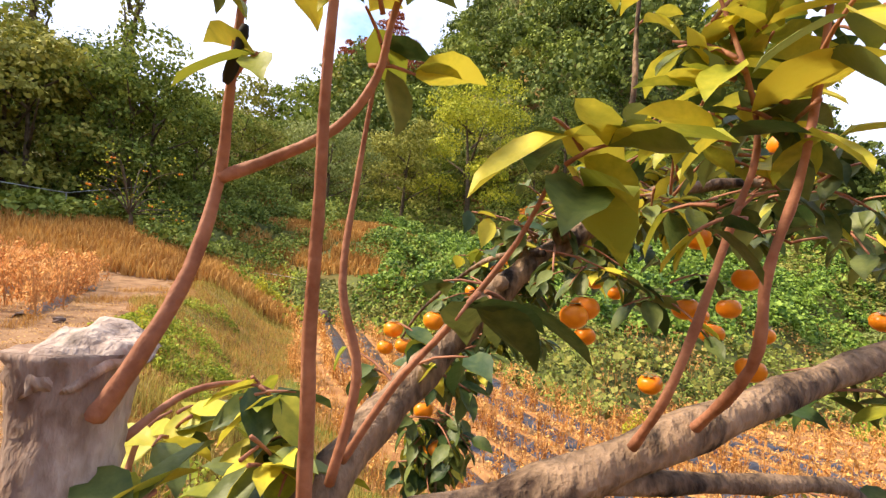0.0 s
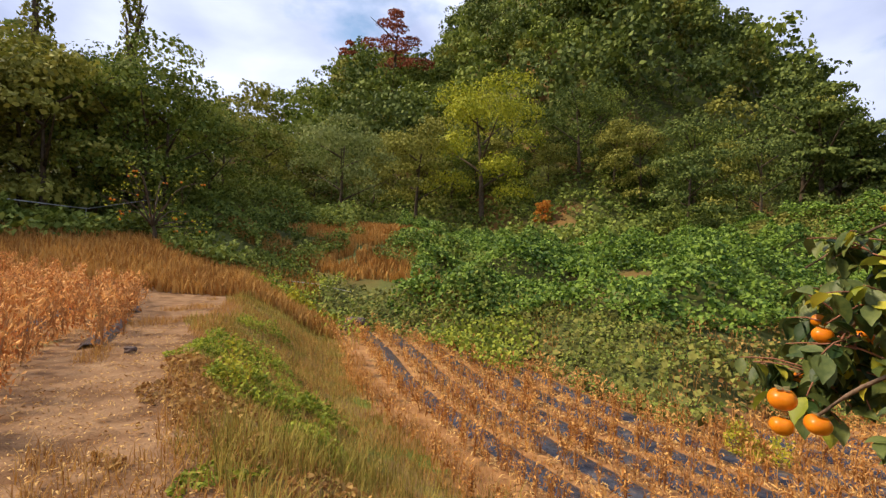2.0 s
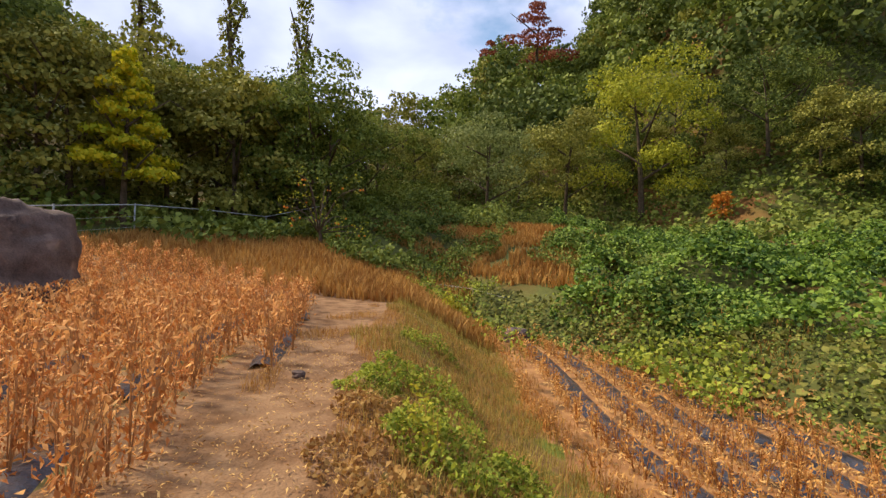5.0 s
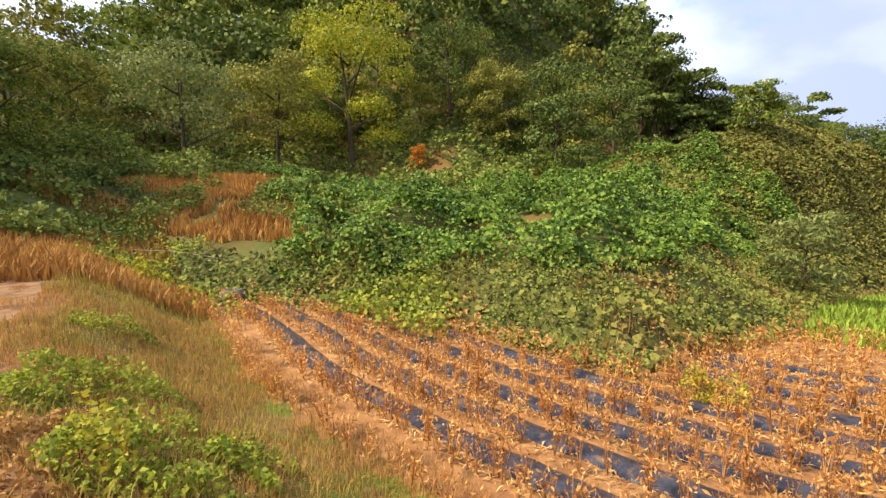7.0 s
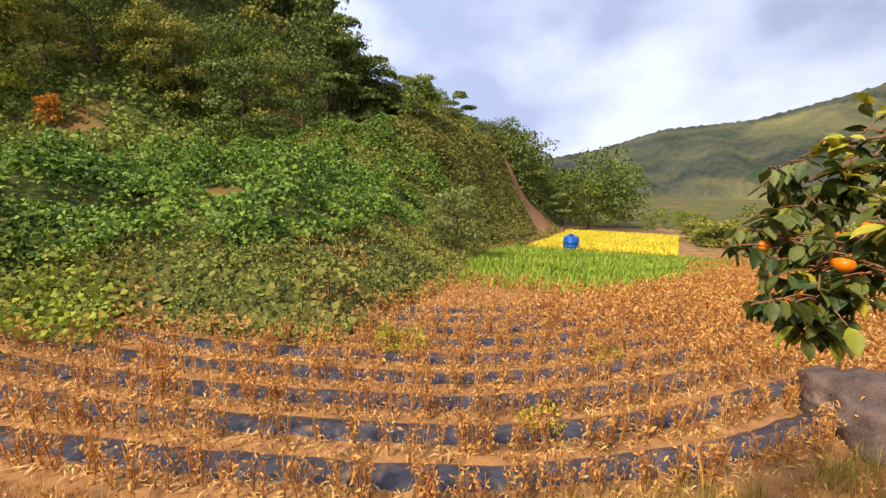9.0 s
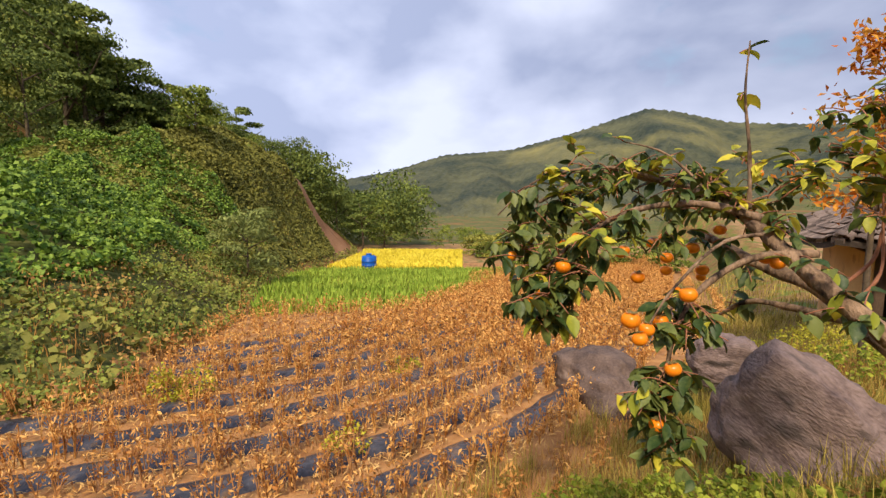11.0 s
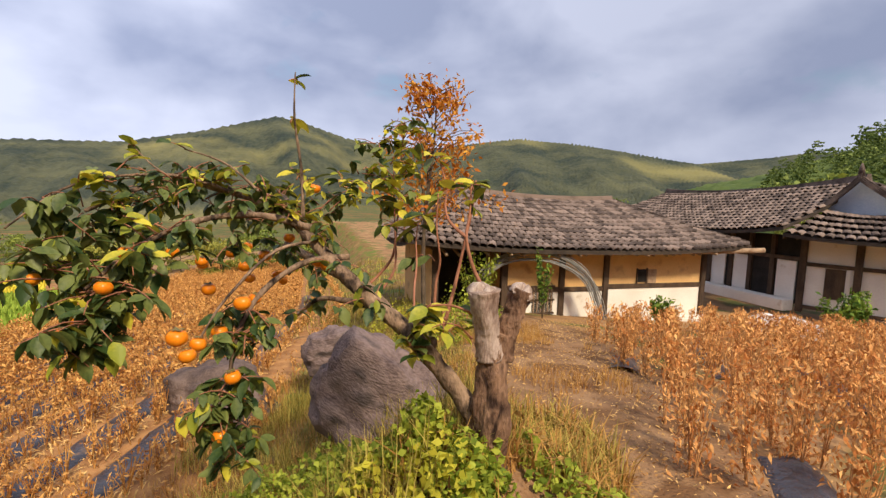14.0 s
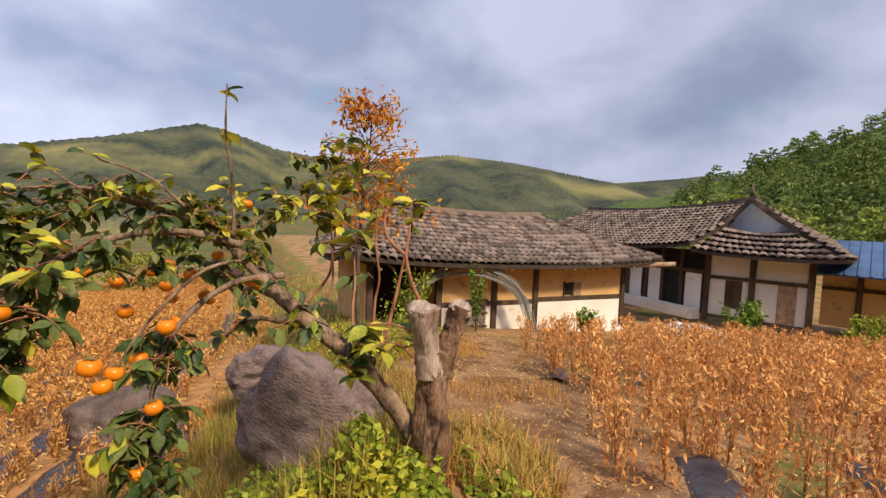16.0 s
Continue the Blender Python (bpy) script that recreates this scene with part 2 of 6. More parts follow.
M_GREENFIELD = mat("green_field", (0.15, 0.25, 0.02), (0.38, 0.50, 0.07), 0.5, 0.9, 0.6, 8, vary=0.4, island=True, trans=0.2)
M_RICE = mat("ripe_rice", (0.62, 0.50, 0.03), (0.80, 0.68, 0.08), 0.4, 0.9, 0.5, 10, vary=0.4, island=True)
M_METAL = mat("galvanised_steel", (0.30, 0.32, 0.33), (0.52, 0.54, 0.55), 5, 0.5, 0, 40, metal=0.5)
M_WIRE = mat("grey_wire", (0.40, 0.40, 0.38), (0.60, 0.60, 0.58), 5, 0.6, 0, 40)
M_TARP = mat("white_tarpaulin", (0.55, 0.58, 0.60), (0.80, 0.82, 0.84), 3, 0.6, 0.3, 30)
M_CLIFF = mat("red_earth_cliff", (0.22, 0.095, 0.04), (0.42, 0.22, 0.11), 0.4, 0.95, 0.8, 4, bump_dist=0.2)
# distance haze greys these colours; the yellowish spots paint sunlit patches
M_FARHILL = mat("wooded_hill", (0.022, 0.034, 0.024), (0.125, 0.125, 0.06), 0.02, 0.95, 1.0, 0.2, vary=0.5, island=True, spots=((0.21, 0.19, 0.07), 0.36, 0.006), bump_dist=4.0)
M_NEARHILL = mat("pine_hill", (0.03, 0.06, 0.014), (0.14, 0.18, 0.035), 0.03, 0.95, 0.8, 0.25, bump_dist=1.0)


# ---------------------------------------------------------------- mesh helpers
def mesh_of(name, verts, faces, material, smooth=False):
    me = bpy.data.meshes.new(name)
    if isinstance(verts, np.ndarray):
        faces = np.asarray(faces, dtype=np.int32)
        k = faces.shape[1]
        me.vertices.add(len(verts))
        me.vertices.foreach_set("co", verts.astype(np.float32).ravel())
        me.loops.add(faces.size)
        me.loops.foreach_set("vertex_index", faces.ravel())
        me.polygons.add(len(faces))
        me.polygons.foreach_set("loop_start", np.arange(0, faces.size, k, dtype=np.int32))
        if smooth:
            me.polygons.foreach_set("use_smooth", np.ones(len(faces), dtype=bool))
        me.update(calc_edges=True)
    else:
        me.from_pydata(verts, [], faces)
        if smooth:
            for p in me.polygons:
                p.use_smooth = True
        me.update()
    me.materials.append(material)
    return me


def part(name, bm, material, parent=None, label="", smooth=False):
    """Links a bmesh (or a finished mesh) as one mesh object under a thing."""
    if isinstance(bm, bmesh.types.BMesh):
        me = bpy.data.meshes.new(name)
        if smooth:
            for f in bm.faces:
                f.smooth = True
        bm.to_mesh(me)
        bm.free()
        me.materials.append(material)
    else:
        me = bm
    ob = new(name, me)
    if parent is not None:
        ob.parent = parent
    return tagged(ob, label)


def thing(name, at, label, category, group="", kind="", rz=0.0):
    ob = new(name)
    ob.matrix_basis = pose(*at, 0, 0, rz)
    ob.empty_display_size = 0.2
    return tagged(ob, label, category, group, kind)


def box(bm, x0, x1, y0, y1, z0, z1, bevel=0.0):
    r = bmesh.ops.create_cube(bm, size=1)
    bmesh.ops.scale(bm, vec=(x1 - x0, y1 - y0, z1 - z0), verts=r["verts"])
    bmesh.ops.translate(bm, vec=((x0 + x1) / 2, (y0 + y1) / 2, (z0 + z1) / 2), verts=r["verts"])
    if bevel:
        es = list({e for v in r["verts"] for e in v.link_edges})
        bmesh.ops.bevel(bm, geom=es, offset=bevel, segments=2, affect="EDGES")


def box_bm(*a, bevel=0.0):
    bm = bmesh.new()
    box(bm, *a, bevel=bevel)
    return bm


def tube(points, radii, sides=8, jitter=0.0, seed=1):
    """Verts and faces of a tapered tube along points."""
    rnd = random.Random(seed)
    pts = [Vector(p) for p in points]
    vs, fs = [], []
    side = Vector((0.31, 0.77, 0.11))
    for i, p in enumerate(pts):
        d = (pts[min(i + 1, len(pts) - 1)] - pts[max(i - 1, 0)]).normalized()
        u = (side - d * side.dot(d)).normalized()
        side = u
        w = d.cross(u)
        for k in range(sides):
            a = 2 * math.pi * k / sides
            r = radii[i] * (1 + jitter * (rnd.random() - 0.5) * 2)
            vs.append(p + (u * math.cos(a) + w * math.sin(a)) * r)
    for i in range(len(pts) - 1):
        for k in range(sides):
            a, b = i * sides + k, i * sides + (k + 1) % sides
            fs.append((a, b, b + sides, a + sides))
    fs.append(tuple(range(sides - 1, -1, -1)))
    fs.append(tuple(range((len(pts) - 1) * sides, len(pts) * sides)))
    return vs, fs


def bend(points, n=4):
    """Smooth in-between points along a coarse line."""
    p = [Vector(q) for q in points]
    out = []
    for i in range(len(p) - 1):
        a, b, c, d = p[max(i - 1, 0)], p[i], p[i + 1], p[min(i + 2, len(p) - 1)]
        for k in range(n):
            t = k / n
            out.append(0.5 * ((2 * b) + (c - a) * t + (2 * a - 5 * b + 4 * c - d) * t * t + (3 * b - a - 3 * c + d) * t ** 3))
    out.append(p[-1])
    return out


def tubes_mesh(name, runs, material, sides=6, jitter=0.0):
    vs, fs = [], []
    for i, (pts, rad) in enumerate(runs):
        v, f = tube(pts, rad, sides, jitter, i)
        fs += [tuple(k + len(vs) for k in q) for q in f]
        vs += v
    return mesh_of(name, vs, fs, material, True)


def leaf_quads(centres, sizes, rng, aspect=0.6, droop=0.0, normals=None):
    """Diamond leaves with a fold along the midrib; returns verts and quads as arrays."""
    n = len(centres)
    if normals is None:
        nm = rng.normal(size=(n, 3))
    else:
        nm = normals + rng.normal(size=(n, 3)) * 0.6
    nm /= np.linalg.norm(nm, axis=1)[:, None] + 1e-9
    t = rng.normal(size=(n, 3))
    t[:, 2] -= droop
    t -= nm * (t * nm).sum(1)[:, None]
    t /= np.linalg.norm(t, axis=1)[:, None] + 1e-9
    s = np.cross(nm, t)
    L = sizes[:, None]
    base = centres - t * L * 0.5
    tip = centres + t * L * 0.5 - nm * L * 0.12
    a = centres + s * L * aspect * 0.5 + nm * L * 0.1 - t * L * 0.08
    b = centres - s * L * aspect * 0.5 + nm * L * 0.1 - t * L * 0.08
    v = np.stack([base, a, tip, b], 1).reshape(-1, 3)
    f = np.arange(4 * n).reshape(n, 4)
    return v, f


def blades(pos, heights, rng, width=0.012, lean=0.35):
    """Grass blades: one bent quad and a tip, as two quads."""
    n = len(pos)
    a = rng.uniform(0, 2 * math.pi, n)
    d = np.stack([np.cos(a), np.sin(a), 0 * a], 1)
    s = np.stack([-np.sin(a), np.cos(a), 0 * a], 1)
    up = np.array([0, 0, 1.0])
    h = heights[:, None]
    w = width
    l = (rng.uniform(0.1, 1, n) * lean)[:, None]
    m = pos + up * h * 0.55 + d * h * l * 0.35
    t = pos + up * h * (1 - l * 0.3) + d * h * l
    v = np.stack([pos - s * w, pos + s * w, m + s * w * 0.8, m - s * w * 0.8, t + s * w * 0.15, t - s * w * 0.15], 1).reshape(-1, 3)
    i = np.arange(n)[:, None] * 6
    f = np.concatenate([i + np.array([[0, 1, 2, 3]]), i + np.array([[3, 2, 4, 5]])])
    return v, f


# ---------------------------------------------------------------- the lie of the land
FIRST_ROW = [(-6.2, 34), (-3.6, 25), (-2.3, 19.6), (-0.9, 13.6), (-0.34, 10.3), (0.28, 8.2), (1.22, 5.7), (2.24, 3.6), (3.77, 1.75), (5.2, 0.6), (7.8, -1.2), (13.5, -4.6), (24, -9), (60, -24)]
FOOT = [(-60, 34), (-14, 27), (-6, 22.5), (-1.7, 17.4), (2.1, 13.4), (3.6, 10.4), (4.6, 7.4), (7, 8.3), (10.3, 8.6), (16, 11), (22, 13), (34, 14.5), (50, 16), (100, 30), (400, 60)]
WEST = [(-34, -60), (-30, -8), (-23, 8), (-18.5, 21), (-17, 40), (-16, 200)]


def side_of(line, x, y):
    """Signed distance of points from a polyline that runs one way in x; positive to the left of its course."""
    x, y = np.asarray(x, float), np.asarray(y, float)
    best = np.full(x.shape, 1e9)
    for (ax, ay), (bx, by) in zip(line[:-1], line[1:]):
        dx, dy = bx - ax, by - ay
        t = np.clip(((x - ax) * dx + (y - ay) * dy) / (dx * dx + dy * dy), 0, 1)
        best = np.minimum(best, np.hypot(x - ax - t * dx, y - ay - t * dy))
    run = line if line[-1][0] > line[0][0] else line[::-1]
    lx, ly = [p[0] for p in run], [p[1] for p in run]
    at = np.interp(x, lx, ly)
    at = np.where(x > lx[-1], ly[-1] + (x - lx[-1]) * (ly[-1] - ly[-2]) / (lx[-1] - lx[-2]), at)
    at = np.where(x < lx[0], ly[0] + (x - lx[0]) * (ly[1] - ly[0]) / (lx[1] - lx[0]), at)
    return best * np.sign(y - at + 1e-9) * (1 if run is line else -1)


def smooth(a, b, v):
    t = np.clip((v - a) / (b - a), 0, 1)
    return t * t * (3 - 2 * t)


def rough_noise(x, y, s):
    return (np.sin(x * s + 1.3 * np.sin(y * s * 0.7 + 2)) + np.sin(y * s * 1.1 + 1.7 * np.sin(x * s * 0.8)) + 0.5 * np.sin((x + y) * s * 2.3)) / 2.5


def height(x, y):
    x, y = np.asarray(x, float), np.asarray(y, float)
    s = 0.45 * x - 0.89 * y
    upper = -1.85 * smooth(-1, 1, (s - 7) / 9.0) * 1.0
    upper = upper + 0.02 * rough_noise(x, y, 1.3) + 2.0 * smooth(14, 28, (y - x) / 1.414) * smooth(2, 8, -side_of(FIRST_ROW, x, y)) + 0.34 * smooth(1.0, 0.15, np.hypot(x - 0.15, y - 0.05))
    lower = np.interp(x, [-20, 0, 5, 10, 15, 34, 60, 120, 400], [-1.1, -1.35, -1.55, -1.9, -2.4, -4.4, -6.0, -9, -14])
    lower = lower + 0.02 * rough_noise(x, y, 1.1)
    e = side_of(FIRST_ROW, x, y)
    z = upper + (lower - upper) * smooth(-4.1, -1.1, e) * (1 - 0.85 * smooth(20, 30, y) * smooth(6, -2, x))
    m = side_of(FOOT, x, y)
    k = 1 + 0.9 * smooth(8, 30, x) - 0.7 * smooth(52, 84, x) - 0.5 * smooth(-4, -18, x) * smooth(20, 40, m) - 1.1 * smooth(84, 130, x)
    rise = np.interp(m, [0, 1.5, 4, 7, 12, 20, 24, 40, 70, 110, 200, 900], [0, 0.8, 2.0, 2.9, 3.5, 4.2, 5.2, 15, 35, 50, 56, 60])
    rise = rise * k + (0.35 * rough_noise(x, y, 0.6) + 0.15 * rough_noise(x, y, 1.9)) * smooth(0.5, 5, m)
    wm = side_of(WEST, x, y)
    wrise = np.interp(wm, [0, 4, 12, 40, 90, 300, 900], [0, 0.8, 4, 20, 42, 60, 60])
    # the blunt spur that ends in an earth cliff, and the wooded saddle that closes the valley
    rise = rise + smooth(0.2, 5, m) * (4.6 * np.exp(-((x - 33) / 9.0) ** 2 - ((y - 21.5) / 6.5) ** 2) + 3.2 * np.exp(-((x - 43) / 5.0) ** 2 - ((y - 22) / 6.0) ** 2))
    rise = rise + 9.0 * np.exp(-((x + 20) / 14.0) ** 2 - ((y - 92) / 24.0) ** 2)
    z = z + np.maximum(np.where(m > 0, rise, 0), np.where(wm > 0, wrise, 0))
    return z


def ground_z(x, y):
    return float(height(np.array([x]), np.array([y]))[0])


# ---------------------------------------------------------------- ground
def stretched(lo, hi, near, step, grow):
    """Grid lines, dense round near and ever wider outwards."""
    out, d, s = [near], 0.0, step
    while near + d < hi:
        d += s
        s *= grow if d > 14 else 1.0
        out.append(min(near + d, hi))
    d, s = 0.0, step
    while near - d > lo:
        d += s
        s *= grow if d > 10 else 1.0
        out.insert(0, max(near - d, lo))
    return np.array(out)


def build_ground():
    gx, gy = stretched(-1600, 2200, 1.0, 0.22, 1.06), stretched(-2200, 1600, 5.0, 0.22, 1.06)
    X, Y = np.meshgrid(gx, gy, indexing="ij")
    Z = height(X, Y)
    near = smooth(60, 20, np.hypot(X, Y))
    Z = Z + near * 0.018 * rough_noise(X, Y, 5.1)
    nx, ny = len(gx), len(gy)
    v = np.stack([X, Y, Z], -1).reshape(-1, 3)
    i = (np.arange(nx - 1)[:, None] * ny + np.arange(ny - 1)[None]).ravel()
    f = np.stack([i, i + ny, i + ny + 1, i + 1], 1)
    me = mesh_of("ground", v, f, M_SOIL, True)
    for m in (M_HILLGROUND, M_PATH, M_CLIFF, M_STRAWSOIL, M_BANK):
        me.materials.append(m)
    c = v[f].mean(1)
    mm, ee, wm = side_of(FOOT, c[:, 0], c[:, 1]), side_of(FIRST_ROW, c[:, 0], c[:, 1]), side_of(WEST, c[:, 0], c[:, 1])
    idx = np.zeros(len(f), dtype=np.int32)
    path = (ee < -3.7 + 0.25 * rough_noise(c[:, 0], c[:, 1], 2.0)) & (side_of(CROP_EDGE, c[:, 0], c[:, 1]) < 0.5) & (c[:, 1] < 18) & (c[:, 1] > -9)
    idx[(ee < 0) & (ee > -4.5) & (c[:, 1] < 20)] = 5
    idx[path] = 2
    idx[(ee >= -1.15 + 0.15 * rough_noise(c[:, 0], c[:, 1], 3.0)) & (mm < 0.3) & (c[:, 0] < 40)] = 4
    idx[(mm > 0.3) | (wm > 0) | (np.hypot(c[:, 0], c[:, 1]) > 70) | ((c[:, 1] > 19) & (ee < 0))] = 1
    idx[(c[:, 0] > 41) & (c[:, 0] < 58) & (mm > 0.4) & (mm < 11)] = 3
    me.polygons.foreach_set("material_index", idx)
    tagged(new("ground", me), "dry farm soil, sandy path and terraced slopes", "ground", kind="structure")


CROP_EDGE = [(8, -7.4), (5.0, -6.4), (2.0, -4.4), (0.9, -3.2), (-0.3, -1.5), (-2.0, -0.6), (-3.4, 2.2), (-4.3, 5.2), (-5.5, 9), (-7.4, 13.6), (-14, 15.5)]
build_ground()


# far hills: long wooded ridges, each a mesh of its own
def hill(label, profile, dist, near, base, material, seed, crown=7.0, span=0.35, rows=64, cols=380):
    """A ridge whose skyline rises to the given elevations (degrees) at the given bearings, seen from the path."""
    az = np.linspace(profile[0][0], profile[-1][0], cols)
    el = np.interp(az, [p[0] for p in profile], [p[1] for p in profile])
    rng = np.random.default_rng(seed)
    top = 1.5 + dist * np.tan(np.radians(el))
    vs = []
    for j in range(rows):
        t = j / (rows - 1)
        if t < 0.8:
            q = t / 0.8
            d = near + (dist - near) * q
            z = base + (top - base) * (q ** 1.25)
        else:
            q = (t - 0.8) / 0.2
            d = dist * (1 + span * q)
            z = top + (base - top) * q
        fold = rough_noise(az * 0.55 + seed, np.full(cols, d) / dist * 7, 1.0) * (top - base) * 0.10 * math.sin(math.pi * min(t / 0.8, 1.0))
        lump = rng.uniform(-0.5, 0.5, cols) * crown * 0.08 + crown * 0.2 * rough_noise(az * 17.0 + seed, np.full(cols, t * 90.0), 1.0)
        a = np.radians(az)
        vs.append(np.stack([np.sin(a) * d - 1.5, np.cos(a) * d + 1.5, z + fold + (lump if 0.05 < t < 0.95 else 0)], 1))
    v = np.concatenate(vs)
    i = (np.arange(rows - 1)[:, None] * cols + np.arange(cols - 1)[None]).ravel()
    f = np.stack([i, i + cols, i + cols + 1, i + 1], 1)
    ob = tagged(new("hill", mesh_of("hill", v, f, material, False)), label, "hill", kind="structure")
    return ob


hill("wooded mountain with a sunlit rounded summit", [(52, -1.5), (60, 1.0), (72, 1.4), (79, 2.6), (85.6, 4.6), (93.9, 5.2), (101, 6.9), (106, 8.4), (109, 9.2), (112, 8.7), (117, 7.2), (124, 6.4), (132, 6.0), (140, 5.0), (150, 2), (156, -1.5)], 620, 220, -14, M_FARHILL, 3)
hill("green forested ridge behind the farmhouses", [(98, -1.5), (108, 2.4), (122, 5.4), (130, 6.9), (137.8, 7.8), (144.8, 7.1), (150, 6.2), (156.7, 4.9), (163, 3.2), (172, 1), (178, -1.5)], 560, 180, -12, M_FARHILL, 8)
hill("hazy blue-green far mountain ridge", [(138, -1), (148, 2.5), (157, 4.8), (163.8, 5.3), (167.5, 5.8), (172, 5.2), (180, 4), (200, 3), (215, -1)], 1150, 700, -10, M_FARHILL, 12, crown=9)
hill("dark pine-covered hillside", PINE_SKY := [(146, -2.0), (152, 0.3), (158, 2.4), (163, 3.6), (169.6, 5.3), (173.6, 7.6), (180, 9.6), (190, 12), (205, 13), (225, 12), (250, 10), (275, 9), (290, -1)], 170, 46, -3, M_NEARHILL, 21, crown=5.0)


# ---------------------------------------------------------------- woods
def crown_cloud(rng, n, blobs, size, aspect=0.7):
    """Leaf sprays over a set of ellipsoid boughs, thicker on the outside."""
    b = np.array(blobs)
    w = (b[:, 3] * b[:, 4]) ** 1.0
    k = rng.choice(len(b), n, p=w / w.sum())
    d = rng.normal(size=(n, 3))
    d /= np.linalg.norm(d, axis=1)[:, None]
    d[:, 2] = np.where(d[:, 2] < -0.3, -d[:, 2] * 0.6, d[:, 2])
    r = rng.uniform(0.55, 1.12, n) ** 0.7
    c = b[k, :3] + d * np.stack([b[k, 3], b[k, 3], b[k, 4]], 1) * r[:, None]
    return leaf_quads(c, rng.uniform(0.6, 1.4, n) * size, rng, aspect, 0.3, d)


def broad_blobs(rng, h, r, low=0.25, count=11):
    out = [(0, 0, h * 0.72, r * 0.62, h * 0.26)]
    for i in range(count):
        a = 2.4 * i + rng.uniform(-0.4, 0.4)
        z = h * (low + (0.93 - low) * ((i + 0.5) / count))
        q = r * (0.95 - 0.75 * abs((z / h) - 0.5)) * rng.uniform(0.5, 0.85)
        out.append((q * math.cos(a), q * math.sin(a), z, r * rng.uniform(0.3, 0.48), h * rng.uniform(0.09, 0.15)))
    return out


def pine_blobs(rng, h, r):
    out = []
    for i in range(12):
        a = 2.4 * i + rng.uniform(-0.5, 0.5)
        t = (i + 0.5) / 12
        q = r * (1.0 - 0.75 * t) * rng.uniform(0.3, 0.9)
        out.append((q * math.cos(a), q * math.sin(a), h * (0.35 + 0.62 * t), r * 0.42 * (1.1 - 0.6 * t), h * 0.035))
    return out


def trunk_runs(rng, h, r, top=0.8, limbs=5):
    lean = rng.uniform(-0.06, 0.06, 2) * h
    line = [(lean[0] * t * t, lean[1] * t * t, h * top * t - 0.3) for t in (0, 0.2, 0.45, 0.7, 1)]
    w = max(0.05, h * 0.018)
    runs = [(bend(line, 3), np.linspace(w * 1.3, w * 0.25, 13))]
    for i in range(limbs):
        a = 2.4 * i
        z0 = h * (0.25 + 0.1 * i)
        runs.append((bend([(0, 0, z0), (r * 0.35 * math.cos(a), r * 0.35 * math.sin(a), z0 + h * 0.1), (r * 0.75 * math.cos(a), r * 0.75 * math.sin(a), z0 + h * 0.2)], 3), np.linspace(w * 0.55, w * 0.12, 7)))
    return runs


def make_tree(name, label, h, r, material, seed, n=1500, size=0.42, style="broad", aspect=0.7, low=0.25, at=(0, 0, -200), group=""):
    rng = np.random.default_rng(seed)
    t = thing(name, at, label, "tree", group)
    blobs = pine_blobs(rng, h, r) if style == "pine" else broad_blobs(rng, h, r, low)
    if style == "cone":
        blobs = []
        for i in range(22):
            q, a = (i + 0.5) / 22, 2.4 * i
            w = r * (1 - q) ** 0.75 * rng.uniform(0.45, 0.8)
            blobs.append((w * math.cos(a), w * math.sin(a), h * (0.26 + 0.7 * q), r * (0.44 - 0.3 * q), h * 0.05))
    if style == "poplar":
        blobs = [(rng.uniform(-.3, .3) * r, rng.uniform(-.3, .3) * r, h * (0.2 + 0.78 * i / 13), r * (0.75 - 0.5 * abs(i / 13 - 0.35)), h * 0.06) for i in range(14)]
    v, f = crown_cloud(rng, n, blobs, size, aspect)
    part("trunk", tubes_mesh("trunk", trunk_runs(rng, h, r), M_TRUNK), M_TRUNK, t)
    part("crown", mesh_of("crown", v, f, material), material, t)
    return t


def plant(t, x, y, s=1.0, turn=0.0, sink=0.1):
    t.matrix_basis = pose(x, y, ground_z(x, y) - sink, 0, 0, turn) @ Matrix.Diagonal((s, s, s, 1))


def at_bearing(az, d):
    return -1.5 + d * math.sin(radians(az)), 1.6 + d * math.cos(radians(az))


def by_bearing(t, az, d, s=1.0, turn=0.0):
    x, y = at_bearing(az, d)
    plant(t, x, y, s, turn)


# the ones that can be told apart along the edge of the wood
by_bearing(make_tree("willow_tree", "leaning old broadleaf tree with a bent trunk at the wood edge", 9.5, 5.2, M_CROWN_W, 31, 5200, 0.22, low=0.3), -5.0, 39.5)
by_bearing(make_tree("broadleaf_tree", "bright yellow-green autumn tree in front of dark woods", 14.5, 6.0, M_CROWN_Y, 32, 8500, 0.25, low=0.16), 13.0, 44)
by_bearing(make_tree("broadleaf_tree", "smaller yellow-green tree at the wood edge", 10.0, 4.2, M_CROWN_O, 33, 5200, 0.24, low=0.2), 4.5, 43)
by_bearing(make_tree("pine_tree", "rust-red dying pine tree on the hillside", 19, 6.4, M_CROWN_R, 34, 3000, 0.42, "pine"), 0.8, 84)
by_bearing(make_tree("pine_tree", "small rust-red pine beside dark firs", 13, 3.4, M_CROWN_R, 38, 900, 0.5, "pine"), -5.0, 86)
by_bearing(make_tree("ginkgo_tree", "slender ginkgo tree turning yellow beside the fence", 9.2, 2.6, M_GINGKO, 35, 3600, 0.26, "cone"), -45.3, 28)
for i, (az, d, h) in enumerate([(-28.0, 66, 30), (-35.5, 66, 30), (-44.0, 62, 27)]):
    by_bearing(make_tree("poplar_tree", "tall thin poplar tree above the woods", h, 2.2, M_CROWN_O, 40 + i, 1500, 0.5, "poplar", group="poplar trees"), az, d)
by_bearing(make_tree("willow_bush", "small grey-green willow at the foot of the bank", 3.4, 1.9, M_CROWN_W, 36, 2600, 0.2, low=0.15, aspect=0.35), 61.8, 22.5)
